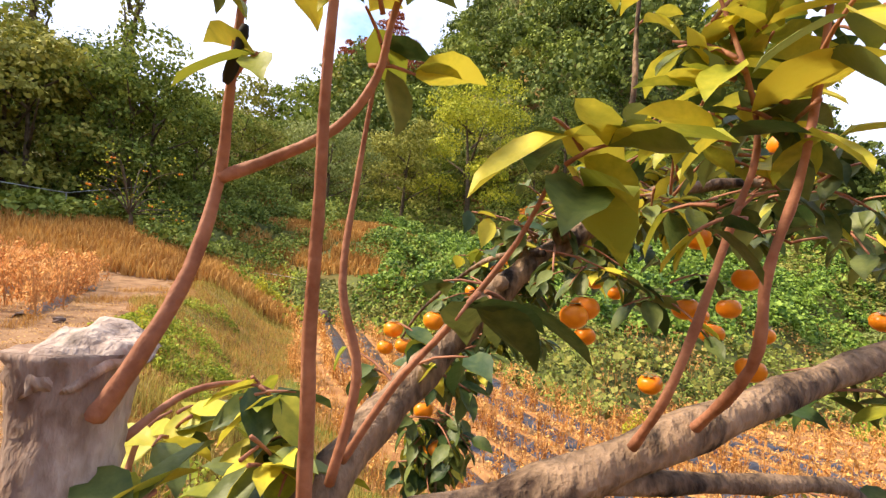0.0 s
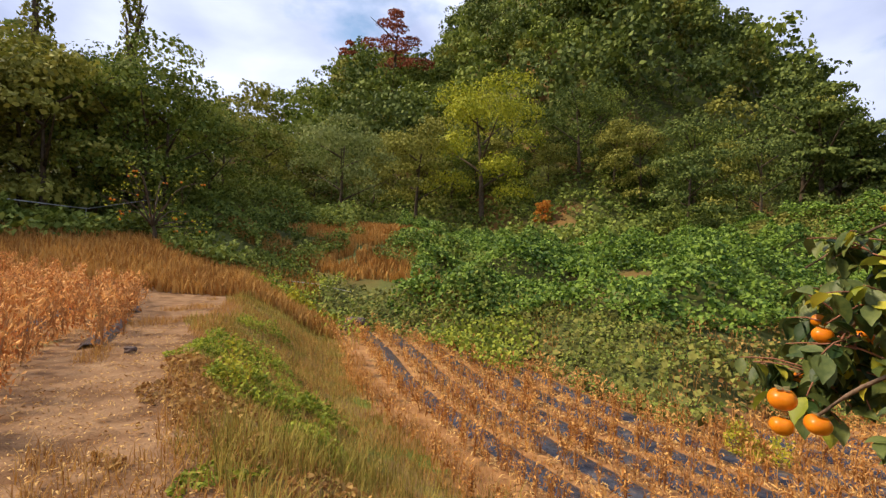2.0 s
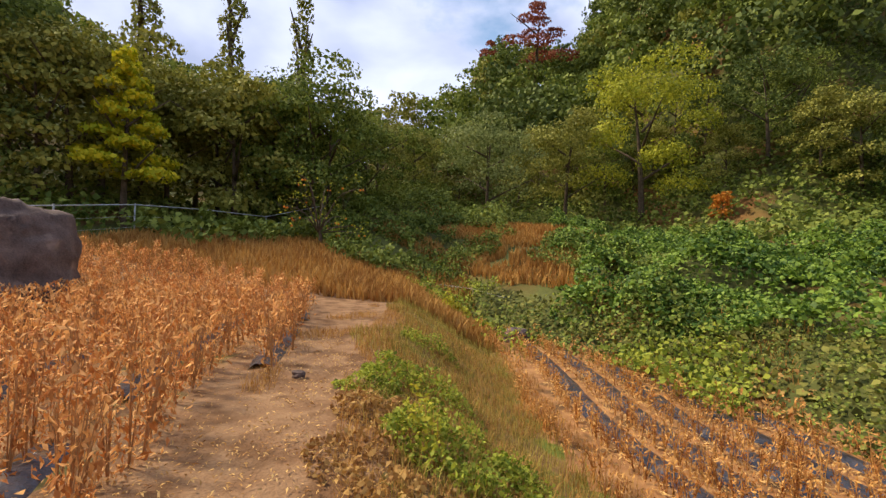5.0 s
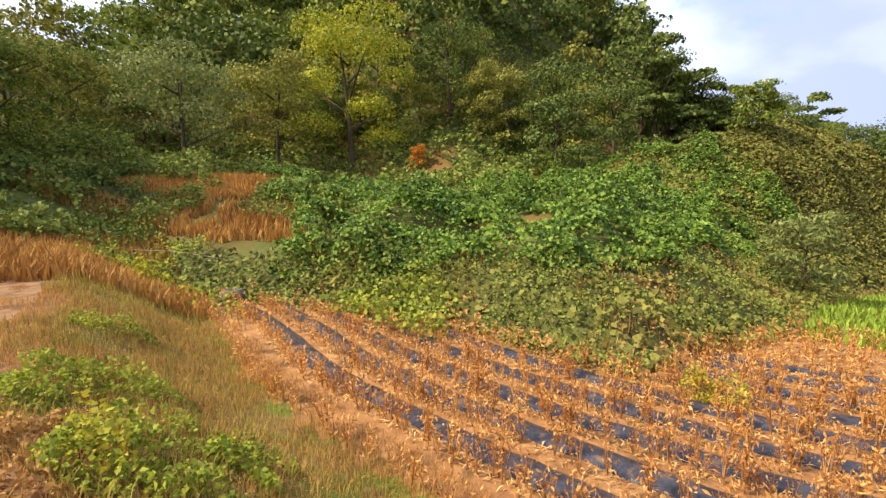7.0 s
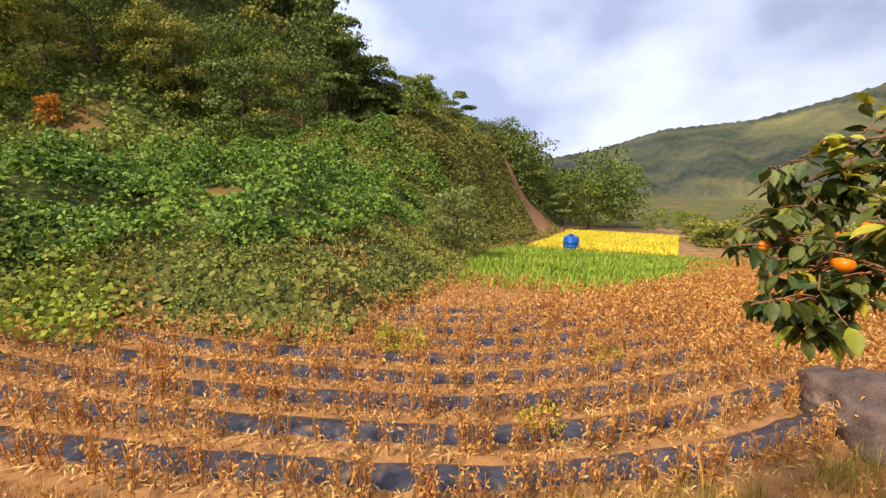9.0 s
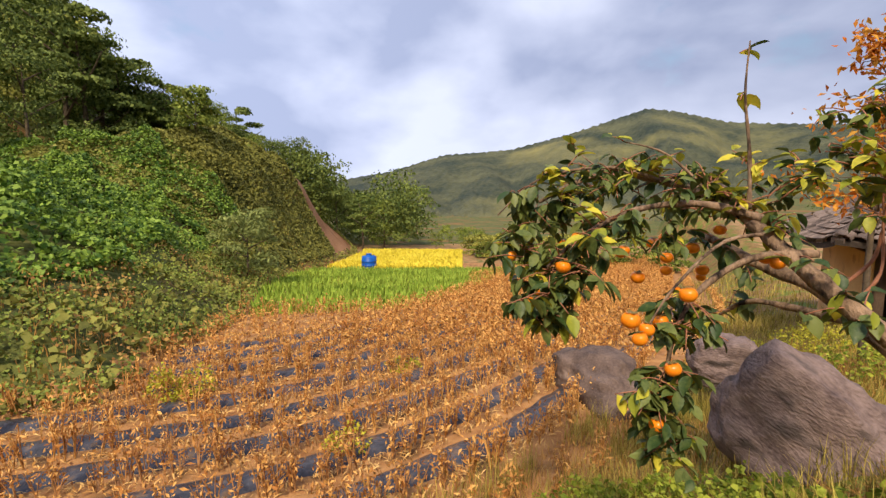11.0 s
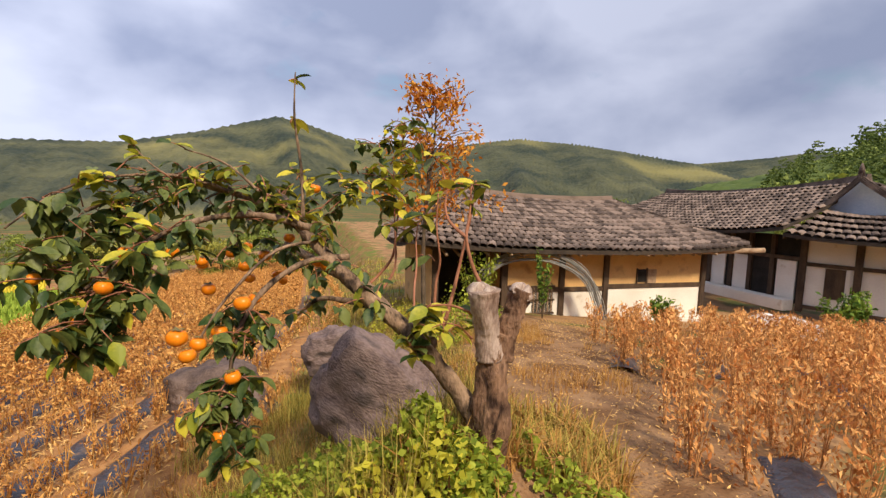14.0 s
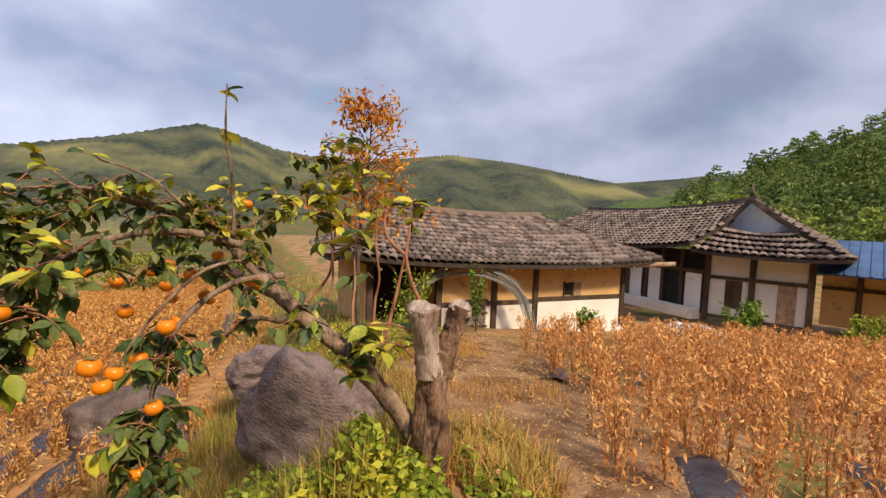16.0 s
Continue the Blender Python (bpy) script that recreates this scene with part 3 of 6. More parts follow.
by_bearing(make_tree("small_tree", "dark green bush on the vine-covered bank", 3.6, 1.7, M_CROWN_A, 37, 1200, 0.26, low=0.1), 57.5, 36)
by_bearing(make_tree("small_tree", "dark dense tree above the vines", 6.0, 3.2, M_CROWN_B, 44, 4200, 0.22, low=0.06), 37.5, 36)
by_bearing(make_tree("small_tree", "bush with orange autumn leaves under the woods", 2.2, 1.0, M_ORANGELEAF, 45, 500, 0.22, low=0.1), 21.0, 40)

# the edge of the wood, tree by tree: a few kinds, copied
KINDS = [make_tree("broadleaf_tree", "green broadleaf tree at the edge of the wood", 9.5, 4.0, M_CROWN_A, 51, 4200, 0.24, low=0.05, group="trees at the wood edge"),
         make_tree("broadleaf_tree", "olive-green tree at the edge of the wood", 8.5, 3.8, M_CROWN_O, 52, 4200, 0.24, low=0.05, group="trees at the wood edge"),
         make_tree("broadleaf_tree", "dark green tree at the edge of the wood", 10.5, 4.2, M_CROWN_B, 53, 4200, 0.24, low=0.05, group="trees at the wood edge"),
         make_tree("pine_tree", "dark pine tree on the hillside", 12, 4.4, M_CROWN_B, 54, 3000, 0.34, "pine", group="trees at the wood edge")]
rnd = random.Random(5)
first = [True] * 4


def place_kind(k, x, y, s):
    if first[k]:
        plant(KINDS[k], x, y, s, rnd.uniform(0, 360))
        first[k] = False
    else:
        z = ground_z(x, y) - 0.1
        t = copy_thing(KINDS[k], Matrix())
        t.matrix_basis = pose(x, y, z, 0, 0, rnd.uniform(0, 360)) @ Matrix.Diagonal((s, s, s, 1))


for i in range(23):
    az = -10.5 + i * 2.5 + rnd.uniform(-0.7, 0.7)
    d = 47 + 5 * rnd.random() + (5 if i < 4 else 0)
    if az > 20:
        d = 46 - (az - 20) * 0.16 + rnd.uniform(-2, 3)
    place_kind(rnd.choice([0, 1, 2, 2]), *at_bearing(az, d), rnd.uniform(0.6, 0.95))
for i in range(24):
    az = -58 + i * 2.1 + rnd.uniform(-0.6, 0.6)
    d = 30 + 7 * rnd.random() + max(0, az + 24) * 1.2
    place_kind(rnd.choice([0, 0, 1, 2]), *at_bearing(az, d), rnd.uniform(0.9, 1.25) if az < -26 else rnd.uniform(0.7, 0.95))
for i in range(14):
    az = 44 + i * 2.6 + rnd.uniform(-0.7, 0.7)
    place_kind(rnd.choice([0, 2, 3]), *at_bearing(az, 58 + rnd.uniform(0, 8)), rnd.uniform(0.6, 0.9))

for i in range(12):
    az = 46.5 + i * 1.5 + rnd.uniform(-0.4, 0.4)
    place_kind(rnd.choice([0, 2, 3]), *at_bearing(az, 49 + rnd.uniform(0, 6)), 1.25 - (az - 46.5) * 0.047)


# the woods behind, as one mass for each kind
def woods(name, label, material, spots, n, size, style, seed, rise=None):
    rng = np.random.default_rng(seed)
    V, Fc, off = [], [], 0
    variants = []
    for i in range(4):
        h, r = 10.0, 4.2
        b = pine_blobs(rng, h, r) if style == "pine" else broad_blobs(rng, h, r, 0.15)
        variants.append(crown_cloud(rng, n, b, size, 0.8))
    xs, ys = np.array([s[0] for s in spots]), np.array([s[1] for s in spots])
    zs = height(xs, ys) if rise is None else rise(xs, ys)
    for i, (x, y) in enumerate(zip(xs, ys)):
        v, f = variants[i % 4]
        a, s = rng.uniform(0, 6.28), spots[i][2] * rng.uniform(0.75, 1.2)
        R = np.array([[math.cos(a), -math.sin(a), 0], [math.sin(a), math.cos(a), 0], [0, 0, 1]])
        V.append(v @ R.T * s + np.array([x, y, zs[i] - 0.3]))
        Fc.append(f + off)
        off += len(v)
    tagged(new(name, mesh_of(name, np.concatenate(V), np.concatenate(Fc), material)), label, "woods", kind="stuff")


def scatter(rng, count, az0, az1, d0, d1, s0, s1):
    out = []
    for _ in range(count):
        az = rng.uniform(az0, az1)
        d = math.sqrt(rng.uniform(d0 * d0, d1 * d1))
        x, y = at_bearing(az, d)
        out.append((x, y, rng.uniform(s0, s1)))
    return out


rg = random.Random(11)
woods("woods", "mixed green broadleaf woods on the hillside", M_CROWN_A, scatter(rg, 150, -62, 52, 54, 125, 0.8, 1.15), 560, 0.58, "broad", 61)
woods("woods", "dark evergreen woods on the steep hillside", M_CROWN_B, scatter(rg, 170, -8, 56, 50, 125, 0.7, 1.1), 560, 0.58, "broad", 62)
woods("pine_woods", "dark pines along the ridge", M_CROWN_B, scatter(rg, 90, -8, 60, 70, 130, 0.8, 1.2), 560, 0.48, "pine", 63)
woods("woods", "olive and yellowing trees among the woods", M_CROWN_O, scatter(rg, 90, -60, 50, 52, 120, 0.7, 1.1), 560, 0.58, "broad", 64)
woods("woods", "trees on the lower end of the hill spur", M_CROWN_B, scatter(rg, 110, 58, 82, 58, 100, 0.6, 1.0), 640, 0.38, "broad", 65)
woods("woods", "bushes behind the golden field", M_CROWN_A, scatter(rg, 24, 84, 96, 60, 90, 0.2, 0.4), 300, 0.6, "broad", 66)
woods("pine_woods", "pines and shrubs on the slope behind the farmhouse", M_CROWN_A, scatter(rg, 60, 166, 200, 34, 60, 0.4, 0.6), 420, 0.6, "pine", 67)
woods("pine_woods", "dark trees standing behind the tiled houses", M_CROWN_B, scatter(rg, 26, 124, 150, 60, 110, 0.3, 0.5), 300, 0.6, "broad", 68)


# vines over the bank, dry vines further on, brown grass on the terrace
def cover(name, label, category, material, count, box_, test, size, seed, aspect=0.85, lift=0.25, clump=0.0):
    rng = np.random.default_rng(seed)
    x = rng.uniform(box_[0], box_[1], count)
    y = rng.uniform(box_[2], box_[3], count)
    ok = test(x, y)
    x, y = x[ok], y[ok]
    z = height(x, y)
    if clump:
        z = z + clump * np.maximum(0, rough_noise(x, y, 1.4) + 0.2 + 0.5 * rough_noise(x, y, 3.3))
    c = np.stack([x, y, z + rng.uniform(0.0, lift, len(x))], 1)
    nm = np.tile(np.array([[-0.15, -0.35, 0.8]]), (len(x), 1))
    v, f = leaf_quads(c, rng.uniform(0.6, 1.35, len(x)) * size, rng, aspect, 0.4, nm)
    tagged(new(name, mesh_of(name, v, f, material)), label, category, kind="stuff")


M_ = lambda x, y: side_of(FOOT, x, y)
CLIFF_ = lambda x, y: (x > 42 + 0.6 * rough_noise(y, x, 0.7)) & (x < 57) & (side_of(FOOT, x, y) > 0.4) & (side_of(FOOT, x, y) < 10 + rough_noise(x, y, 0.8))
E_ = lambda x, y: side_of(FIRST_ROW, x, y)
C_ = lambda x, y: side_of(CROP_EDGE, x, y)
cover("vines", "dense green kudzu vines covering the bank", "vines", M_IVY, 210000, (-2, 26, 6, 36),
      lambda x, y: (M_(x, y) > 1.2 + 1.2 * smooth(2.0, 4.5, x) + 0.5 * rough_noise(x, y, 1.2)) & (M_(x, y) < 15 + 2 * rough_noise(x, y, 0.3)) & (x > -0.6 + 0.05 * (y - 8) + rough_noise(y, x, 0.9)) & (rough_noise(x, y, 0.8) > -0.75), 0.15, 71, clump=0.85)
cover("vines", "dry brownish vines on the lower slope of the bank", "vines", M_IVYDRY, 150000, (-8, 60, 5, 46),
      lambda x, y: (M_(x, y) > -0.3) & (M_(x, y) < 24) & ((M_(x, y) < 2.2) | (x > 20) | (rough_noise(x, y, 0.5) > 0.5)) & ~CLIFF_(x, y), 0.17, 72, clump=0.3)
cover("scrub", "low olive and rust scrub on the slope below the vines", "scrub", M_RUSTWEED, 30000, (-3, 20, 4, 22),
      lambda x, y: (M_(x, y) > -0.4) & (M_(x, y) < 2.8) & (x > 0.5) & (rough_noise(x, y, 1.1) > 0.3), 0.075, 78, lift=0.35, clump=0.25)
cover("scrub", "low green weeds on the slope below the vines", "scrub", M_CROWN_A, 110000, (-3, 24, 4, 24),
      lambda x, y: (M_(x, y) > -0.4) & (M_(x, y) < 3.4) & (x > 0.5) & (rough_noise(x, y, 1.1) < 0.4), 0.07, 79, lift=0.35, clump=0.3)
cover("vines", "green vines climbing the steeper bank", "vines", M_IVY, 90000, (18, 62, 10, 60),
      lambda x, y: (M_(x, y) > 1.5) & (M_(x, y) < 30) & (rough_noise(x, y, 0.35) > 0.15 + 0.5 * smooth(24, 34, x)) & ~CLIFF_(x, y), 0.2, 73, clump=0.4)
cover("undergrowth", "dark undergrowth at the foot of the woods", "undergrowth", M_CROWN_A, 60000, (-26, 34, 18, 56),
      lambda x, y: ((M_(x, y) > 18) | ((x < -8) & (side_of(WEST, x, y) > -5) & (y > 16))) & (rough_noise(x, y, 0.7) > -0.6), 0.32, 74, lift=1.0, clump=0.5)
cover("bramble", "green brambles and shrubs round the small persimmon tree", "bramble", M_CROWN_A, 24000, (-18, -7.5, 21, 36),
      lambda x, y: (E_(x, y) < 0.5) & (rough_noise(x, y, 0.8) > -0.4), 0.2, 77, lift=0.7, clump=0.7)
cover("bramble", "low green brambles along the fence", "bramble", M_WEED, 26000, (-9, 6, 10, 26),
      lambda x, y: (M_(x, y) > -1.8) & (M_(x, y) < 2.0) & (x < 3.5) & (rough_noise(x, y, 0.9) > 0.1), 0.13, 75, lift=0.5, clump=0.5)
cover("bramble", "green bushes scattered over the brown terrace", "bramble", M_CROWN_A, 40000, (-10, 3, 15, 30),
      lambda x, y: (M_(x, y) > 0.8) & (M_(x, y) < 14) & (rough_noise(x, y, 0.75) > 0.15), 0.14, 94, lift=0.5, clump=0.6)
cover("bramble", "shrubs closing the far end of the terrace", "bramble", M_CROWN_A, 16000, (-15, -3, 31, 45),
      lambda x, y: (M_(x, y) > 8.5) & (rough_noise(x, y, 0.6) > -0.6), 0.22, 95, lift=1.2, clump=0.8)
cover("bramble", "dark weeds where the bank meets the field", "bramble", M_CROWN_A, 26000, (-8, 9, 6, 30),
      lambda x, y: (M_(x, y) > -0.6) & (M_(x, y) < 3.0) & ((M_(x, y) < 1.2) | (rough_noise(x, y, 0.8) > 0.2)) & (x < 2.5), 0.13, 76, lift=0.45, clump=0.4)


def grass(name, label, material, count, box_, test, h0, h1, seed, width=0.012, lean=0.5):
    rng = np.random.default_rng(seed)
    x = rng.uniform(box_[0], box_[1], count)
    y = rng.uniform(box_[2], box_[3], count)
    ok = test(x, y)
    x, y = x[ok], y[ok]
    p = np.stack([x, y, height(x, y) - 0.02], 1)
    v, f = blades(p, rng.uniform(h0, h1, len(x)), rng, width, lean)
    tagged(new(name, mesh_of(name, v, f, material)), label, "grass", kind="stuff")


cover("vines", "olive creepers over the blunt end of the spur", "vines", M_IVYDRY, 130000, (20, 46, 10, 34),
      lambda x, y: (M_(x, y) > 0.5) & (M_(x, y) < 20) & ~CLIFF_(x, y), 0.22, 93, clump=0.35)
grass("grass", "rust-coloured dry grass on the lower slope of the bank", M_BROWNGRASS, 60000, (0, 40, 4, 26),
      lambda x, y: (M_(x, y) > -0.3) & (M_(x, y) < 3.5) & (rough_noise(x, y, 0.9) > 0.1), 0.12, 0.4, 88, 0.010, 0.7)
grass("grass", "brown dry grass on the upper terrace", M_BROWNGRASS, 120000, (-20, 6, 15, 46),
      lambda x, y: ((M_(x, y) > 2.5) & (M_(x, y) < 15) & (x < 1.2 + 2.2 * rough_noise(x, y, 0.7)) & (rough_noise(x, y, 1.1) > -0.45) & ((x > -10.5 + 2.0 * rough_noise(y, x, 0.5)) | (y < 23))) | ((y > 14.5) & (y < 24) & (M_(x, y) < 3) & (E_(x, y) < -1) & (x > -18)), 0.25, 0.6, 81, 0.03)
grass("grass", "mixed green and dry grass on the bank", M_GRASS, 190000, (-6, 12, -6, 16),
      lambda x, y: (E_(x, y) > -4.0 + 0.5 * rough_noise(x, y, 1.5)) & (E_(x, y) < -1.0) & (M_(x, y) < 0) & (rough_noise(x, y, 2.7) > -0.8) & (np.hypot(x + 0.8, y - 0.4) > 0.35), 0.05, 0.24, 82, 0.004, 0.7)
grass("grass", "yellow-green grass further along the bank", M_GRASS, 50000, (-9, 24, -12, 26),
      lambda x, y: (E_(x, y) > -4.0) & (E_(x, y) < 0.1) & (M_(x, y) < 0) & ((y > 14) | (x > 9)), 0.12, 0.4, 86, 0.01, 0.6)
grass("grass", "brown dead grass beside the path", M_BROWNGRASS, 170000, (-6, 6, -6, 14),
      lambda x, y: (C_(x, y) < 0) & (E_(x, y) < -0.6) & (rough_noise(x, y, 2.1) > np.where(E_(x, y) > -4.2, -0.45, 0.45)), 0.04, 0.2, 83, 0.0035, 0.9)
grass("grass", "taller dry grass tufts on the bank near the tree", M_GRASS, 40000, (-2, 5, -2, 5),
      lambda x, y: (E_(x, y) > -3.9) & (E_(x, y) < -0.6) & (rough_noise(x, y, 3.1) > 0.1) & (np.hypot(x - 0.4, y + 0.66) > 0.45), 0.15, 0.42, 87, 0.0035, 0.6)
grass("grass", "bright green crop in the field beyond", M_GREENFIELD, 90000, (9, 60, -18, 16),
      lambda x, y: (M_(x, y) < -0.4) & (C_(x, y) < 0) & (x < 33 - 0.15 * y) & (E_(x, y) > 0.5) & (x - 14.6 + 0.45 * y > 0) & (y > 3.5 - 0.28 * (x - 14)), 0.2, 0.42, 84, 0.04)
grass("rice", "golden ripe rice field", M_RICE, 70000, (30, 56, -18, 16),
      lambda x, y: (M_(x, y) < -1) & (x > 34 - 0.15 * y) & (x < 54) & (E_(x, y) > 4) & (y > 1.9 + 0.035 * x), 0.3, 0.5, 85, 0.06, 0.5)


def on_pine_hill(x, y):
    """Height of the pine-covered hillside under a place."""
    az, d = np.degrees(np.arctan2(x + 1.5, y - 1.5)) % 360, np.hypot(x + 1.5, y - 1.5)
    top = 1.5 + 170 * np.tan(np.radians(np.interp(az, [p[0] for p in PINE_SKY], [p[1] for p in PINE_SKY])))
    q = np.clip((d - 46) / 124, 0, 1)
    return -3 + (top + 3) * q ** 1.25 - 1.0


woods("pine_woods", "dark green pines covering the hillside above the houses", M_CROWN_B, scatter(rg, 190, 164, 196, 50, 170, 0.45, 0.75), 300, 0.7, "pine", 91, on_pine_hill)
woods("woods", "green trees on the hillside above the houses", M_CROWN_B, scatter(rg, 150, 165, 196, 50, 170, 0.4, 0.7), 300, 0.65, "broad", 92, on_pine_hill)

grass("grass", "dry and green grass grown up around the stump foot", M_GRASS, 4500, (-0.6, 1.4, -1.7, 0.4),
      lambda x, y: (np.hypot(x - 0.4, y + 0.66) > 0.2) & (np.hypot(x - 0.4, y + 0.66) < 0.75 + 0.2 * rough_noise(x, y, 2.5)), 0.08, 0.34, 91, 0.0045, 0.9)

grass("grass", "rust-brown dead grass tangled around the stump foot", M_BROWNGRASS, 5000, (-0.8, 1.5, -1.8, 0.4),
      lambda x, y: (np.hypot(x - 0.4, y + 0.66) > 0.2) & (np.hypot(x - 0.4, y + 0.66) < 0.8 + 0.3 * rough_noise(x, y, 2.5)), 0.08, 0.3, 92, 0.006, 1.1)


# ---------------------------------------------------------------- farmhouses
def wall_panel(name, w, z0, z1, material, parent, x, thick=0.14):
    return part(name, box_bm(x, x + w, -thick, 0, z0, z1, bevel=0.008), material, parent)


def tile_mesh(material, w=0.2, l=0.24):
    """One curved roof tile, arched across and slightly proud at its lower end."""
    vs, fs, n = [], [], 5
    for k, (y, up) in enumerate(((0.0, 0.028), (l, 0.006))):
        for t in (0.0, -0.016):
            for i in range(n):
                a = math.pi * (i / (n - 1) - 0.5)
                vs.append((w * 0.52 * math.sin(a), y, up + 0.062 * math.cos(a) + t))
    q = 2 * n
    for i in range(n - 1):
        fs += [(i, i + 1, q + i + 1, q + i), (n + i + 1, n + i, q + n + i, q + n + i + 1), (i + 1, i, n + i, n + i + 1)]
    return mesh_of("roof_tile", vs, fs, material)


TILE = tile_mesh(M_TILE)


def roof_face(parent, surface, nu, nv, limit, inside, far_vs, far_fs):
    """Tiles over a curved roof face; surface(u, v) gives the place, v from the eave up."""
    made = 0
    for j in range(nv):
        for i in range(nu):
            u, v = (i + 0.5 + 0.5 * (j % 2)) / nu, j / nv
            if not inside(u, v):
                continue
            p, pu, pv = surface(u, v), surface(u + 0.01, v), surface(u, v + 0.02)
            du, dv = (pu - p).normalized(), (pv - p).normalized()
            nrm = du.cross(dv).normalized()
            if nrm.z < 0:
                nrm = -nrm
                du = -du
            du = dv.cross(nrm)
            m = Matrix((du, dv, nrm)).transposed().to_4x4()
            m.translation = p + nrm * (0.02 + 0.012 * random.random())
            m = m @ pose(0, 0, 0, random.uniform(-2, 2), random.uniform(-3, 3), random.uniform(-4, 4))
            if made < limit:
                t = new("roof_tile", TILE)
                t.parent = parent
                t.matrix_basis = m
                made += 1
            else:
                k = len(far_vs)
                far_vs.extend([m @ q.co for q in TILE.vertices])
                far_fs.extend([tuple(k + w for w in q.vertices) for q in TILE.polygons])


def sheet(surface, n=14, m=8, thick=0.09):
    """A curved slab under the tiles."""
    vs, fs = [], []
    for lay in (0, -thick):
        for j in range(m + 1):
            for i in range(n + 1):
                vs.append(surface(i / n, j / m) + Vector((0, 0, lay)))
    k = (n + 1) * (m + 1)
    for j in range(m):
        for i in range(n):
            a = j * (n + 1) + i
            fs += [(a, a + 1, a + n + 2, a + n + 1), (k + a + n + 1, k + a + n + 2, k + a + 1, k + a)]
    for i in range(n):
        fs += [(i + 1, i, k + i, k + i + 1)]
        a = m * (n + 1) + i
        fs += [(a, a + 1, k + a + 1, k + a)]
    for j in range(m):
        a = j * (n + 1)
        fs += [(a, a + n + 1, k + a + n + 1, k + a)]
        a = j * (n + 1) + n
        fs += [(a + n + 1, a, k + a, k + a + n + 1)]
    return vs, fs


def hip_face(e0, e1, r0, r1, sag=0.25, lift=0.22):
    """Surface of a roof slope between an eave and a ridge, dished, with the eave's ends turned up."""
    e0, e1, r0, r1 = map(Vector, (e0, e1, r0, r1))

    def s(u, v):
        p = e0.lerp(e1, u).lerp(r0.lerp(r1, u), v)
        p.z += lift * (abs(2 * u - 1) ** 2.6) * (1 - v) - sag * 4 * v * (1 - v) * 0.25 - 0.12 * (1 - abs(2 * u - 1) ** 2) * v
        return p
    return s


def ridge_cap(name, a, b, parent, rise=0.14, w=0.11, n=18, sag=0.12):
    """Layered ridge of flat tiles under a round cap, ends turned up."""
    pts = [Vector(a).lerp(Vector(b), i / n) + Vector((0, 0, -sag * (1 - abs(2 * i / n - 1) ** 2))) for i in range(n + 1)]
    bm = bmesh.new()
    d = (Vector(b) - Vector(a)).normalized()
    s = d.cross(Vector((0, 0, 1))).normalized()
    for k, (ww, z0, z1) in enumerate(((w * 1.25, -0.05, rise * 0.4), (w, rise * 0.4 + 0.006, rise * 0.75), (w * 0.7, rise * 0.75 + 0.006, rise * 1.25))):
        rows = [[bm.verts.new(p + s * ww * sx + Vector((0, 0, z))) for sx, z in ((-1, z0), (1, z0), (1, z1), (-1, z1))] for p in pts]
        for q0, q1 in zip(rows[:-1], rows[1:]):
            for c in range(4):
                bm.faces.new((q0[c], q0[(c + 1) % 4], q1[(c + 1) % 4], q1[c]))
        bm.faces.new(rows[0])
        bm.faces.new(rows[-1][::-1])
    bmesh.ops.recalc_face_normals(bm, faces=bm.faces)
    return part(name, bm, M_TILE, parent)


def post(parent, x, y, z0, z1, w=0.16):
    return part("post", box_bm(x - w / 2, x + w / 2, y - w / 2, y + w / 2, z0, z1, bevel=0.015), M_WOOD, parent)


def beam(parent, x0, x1, y, z, h=0.12, d=0.12, material=None):
    return part("beam", box_bm(x0, x1, y - d / 2, y + d / 2, z, z + h, bevel=0.012), material or M_WOOD, parent)


def lattice(parent, x, z, w, h, y=0.02, bars=6):
    # no opening behind the bars: a dark board carries the room's darkness
    fr = part("window", box_bm(x, x + w, y - 0.05, y - 0.03, z, z + h), M_DARK, parent, "barred wooden lattice window")
    for i in range(bars):
        q = x + w * (i + 0.5) / bars
        part("bar", box_bm(q - 0.012, q + 0.012, y - 0.03, y + 0.0, z, z + h), M_WOODPALE, fr)
    for q in (z, z + h / 2, z + h):
        part("rail", box_bm(x - 0.03, x + w + 0.03, y - 0.028, y + 0.012, q - 0.025, q + 0.025), M_WOOD, fr)
    return fr


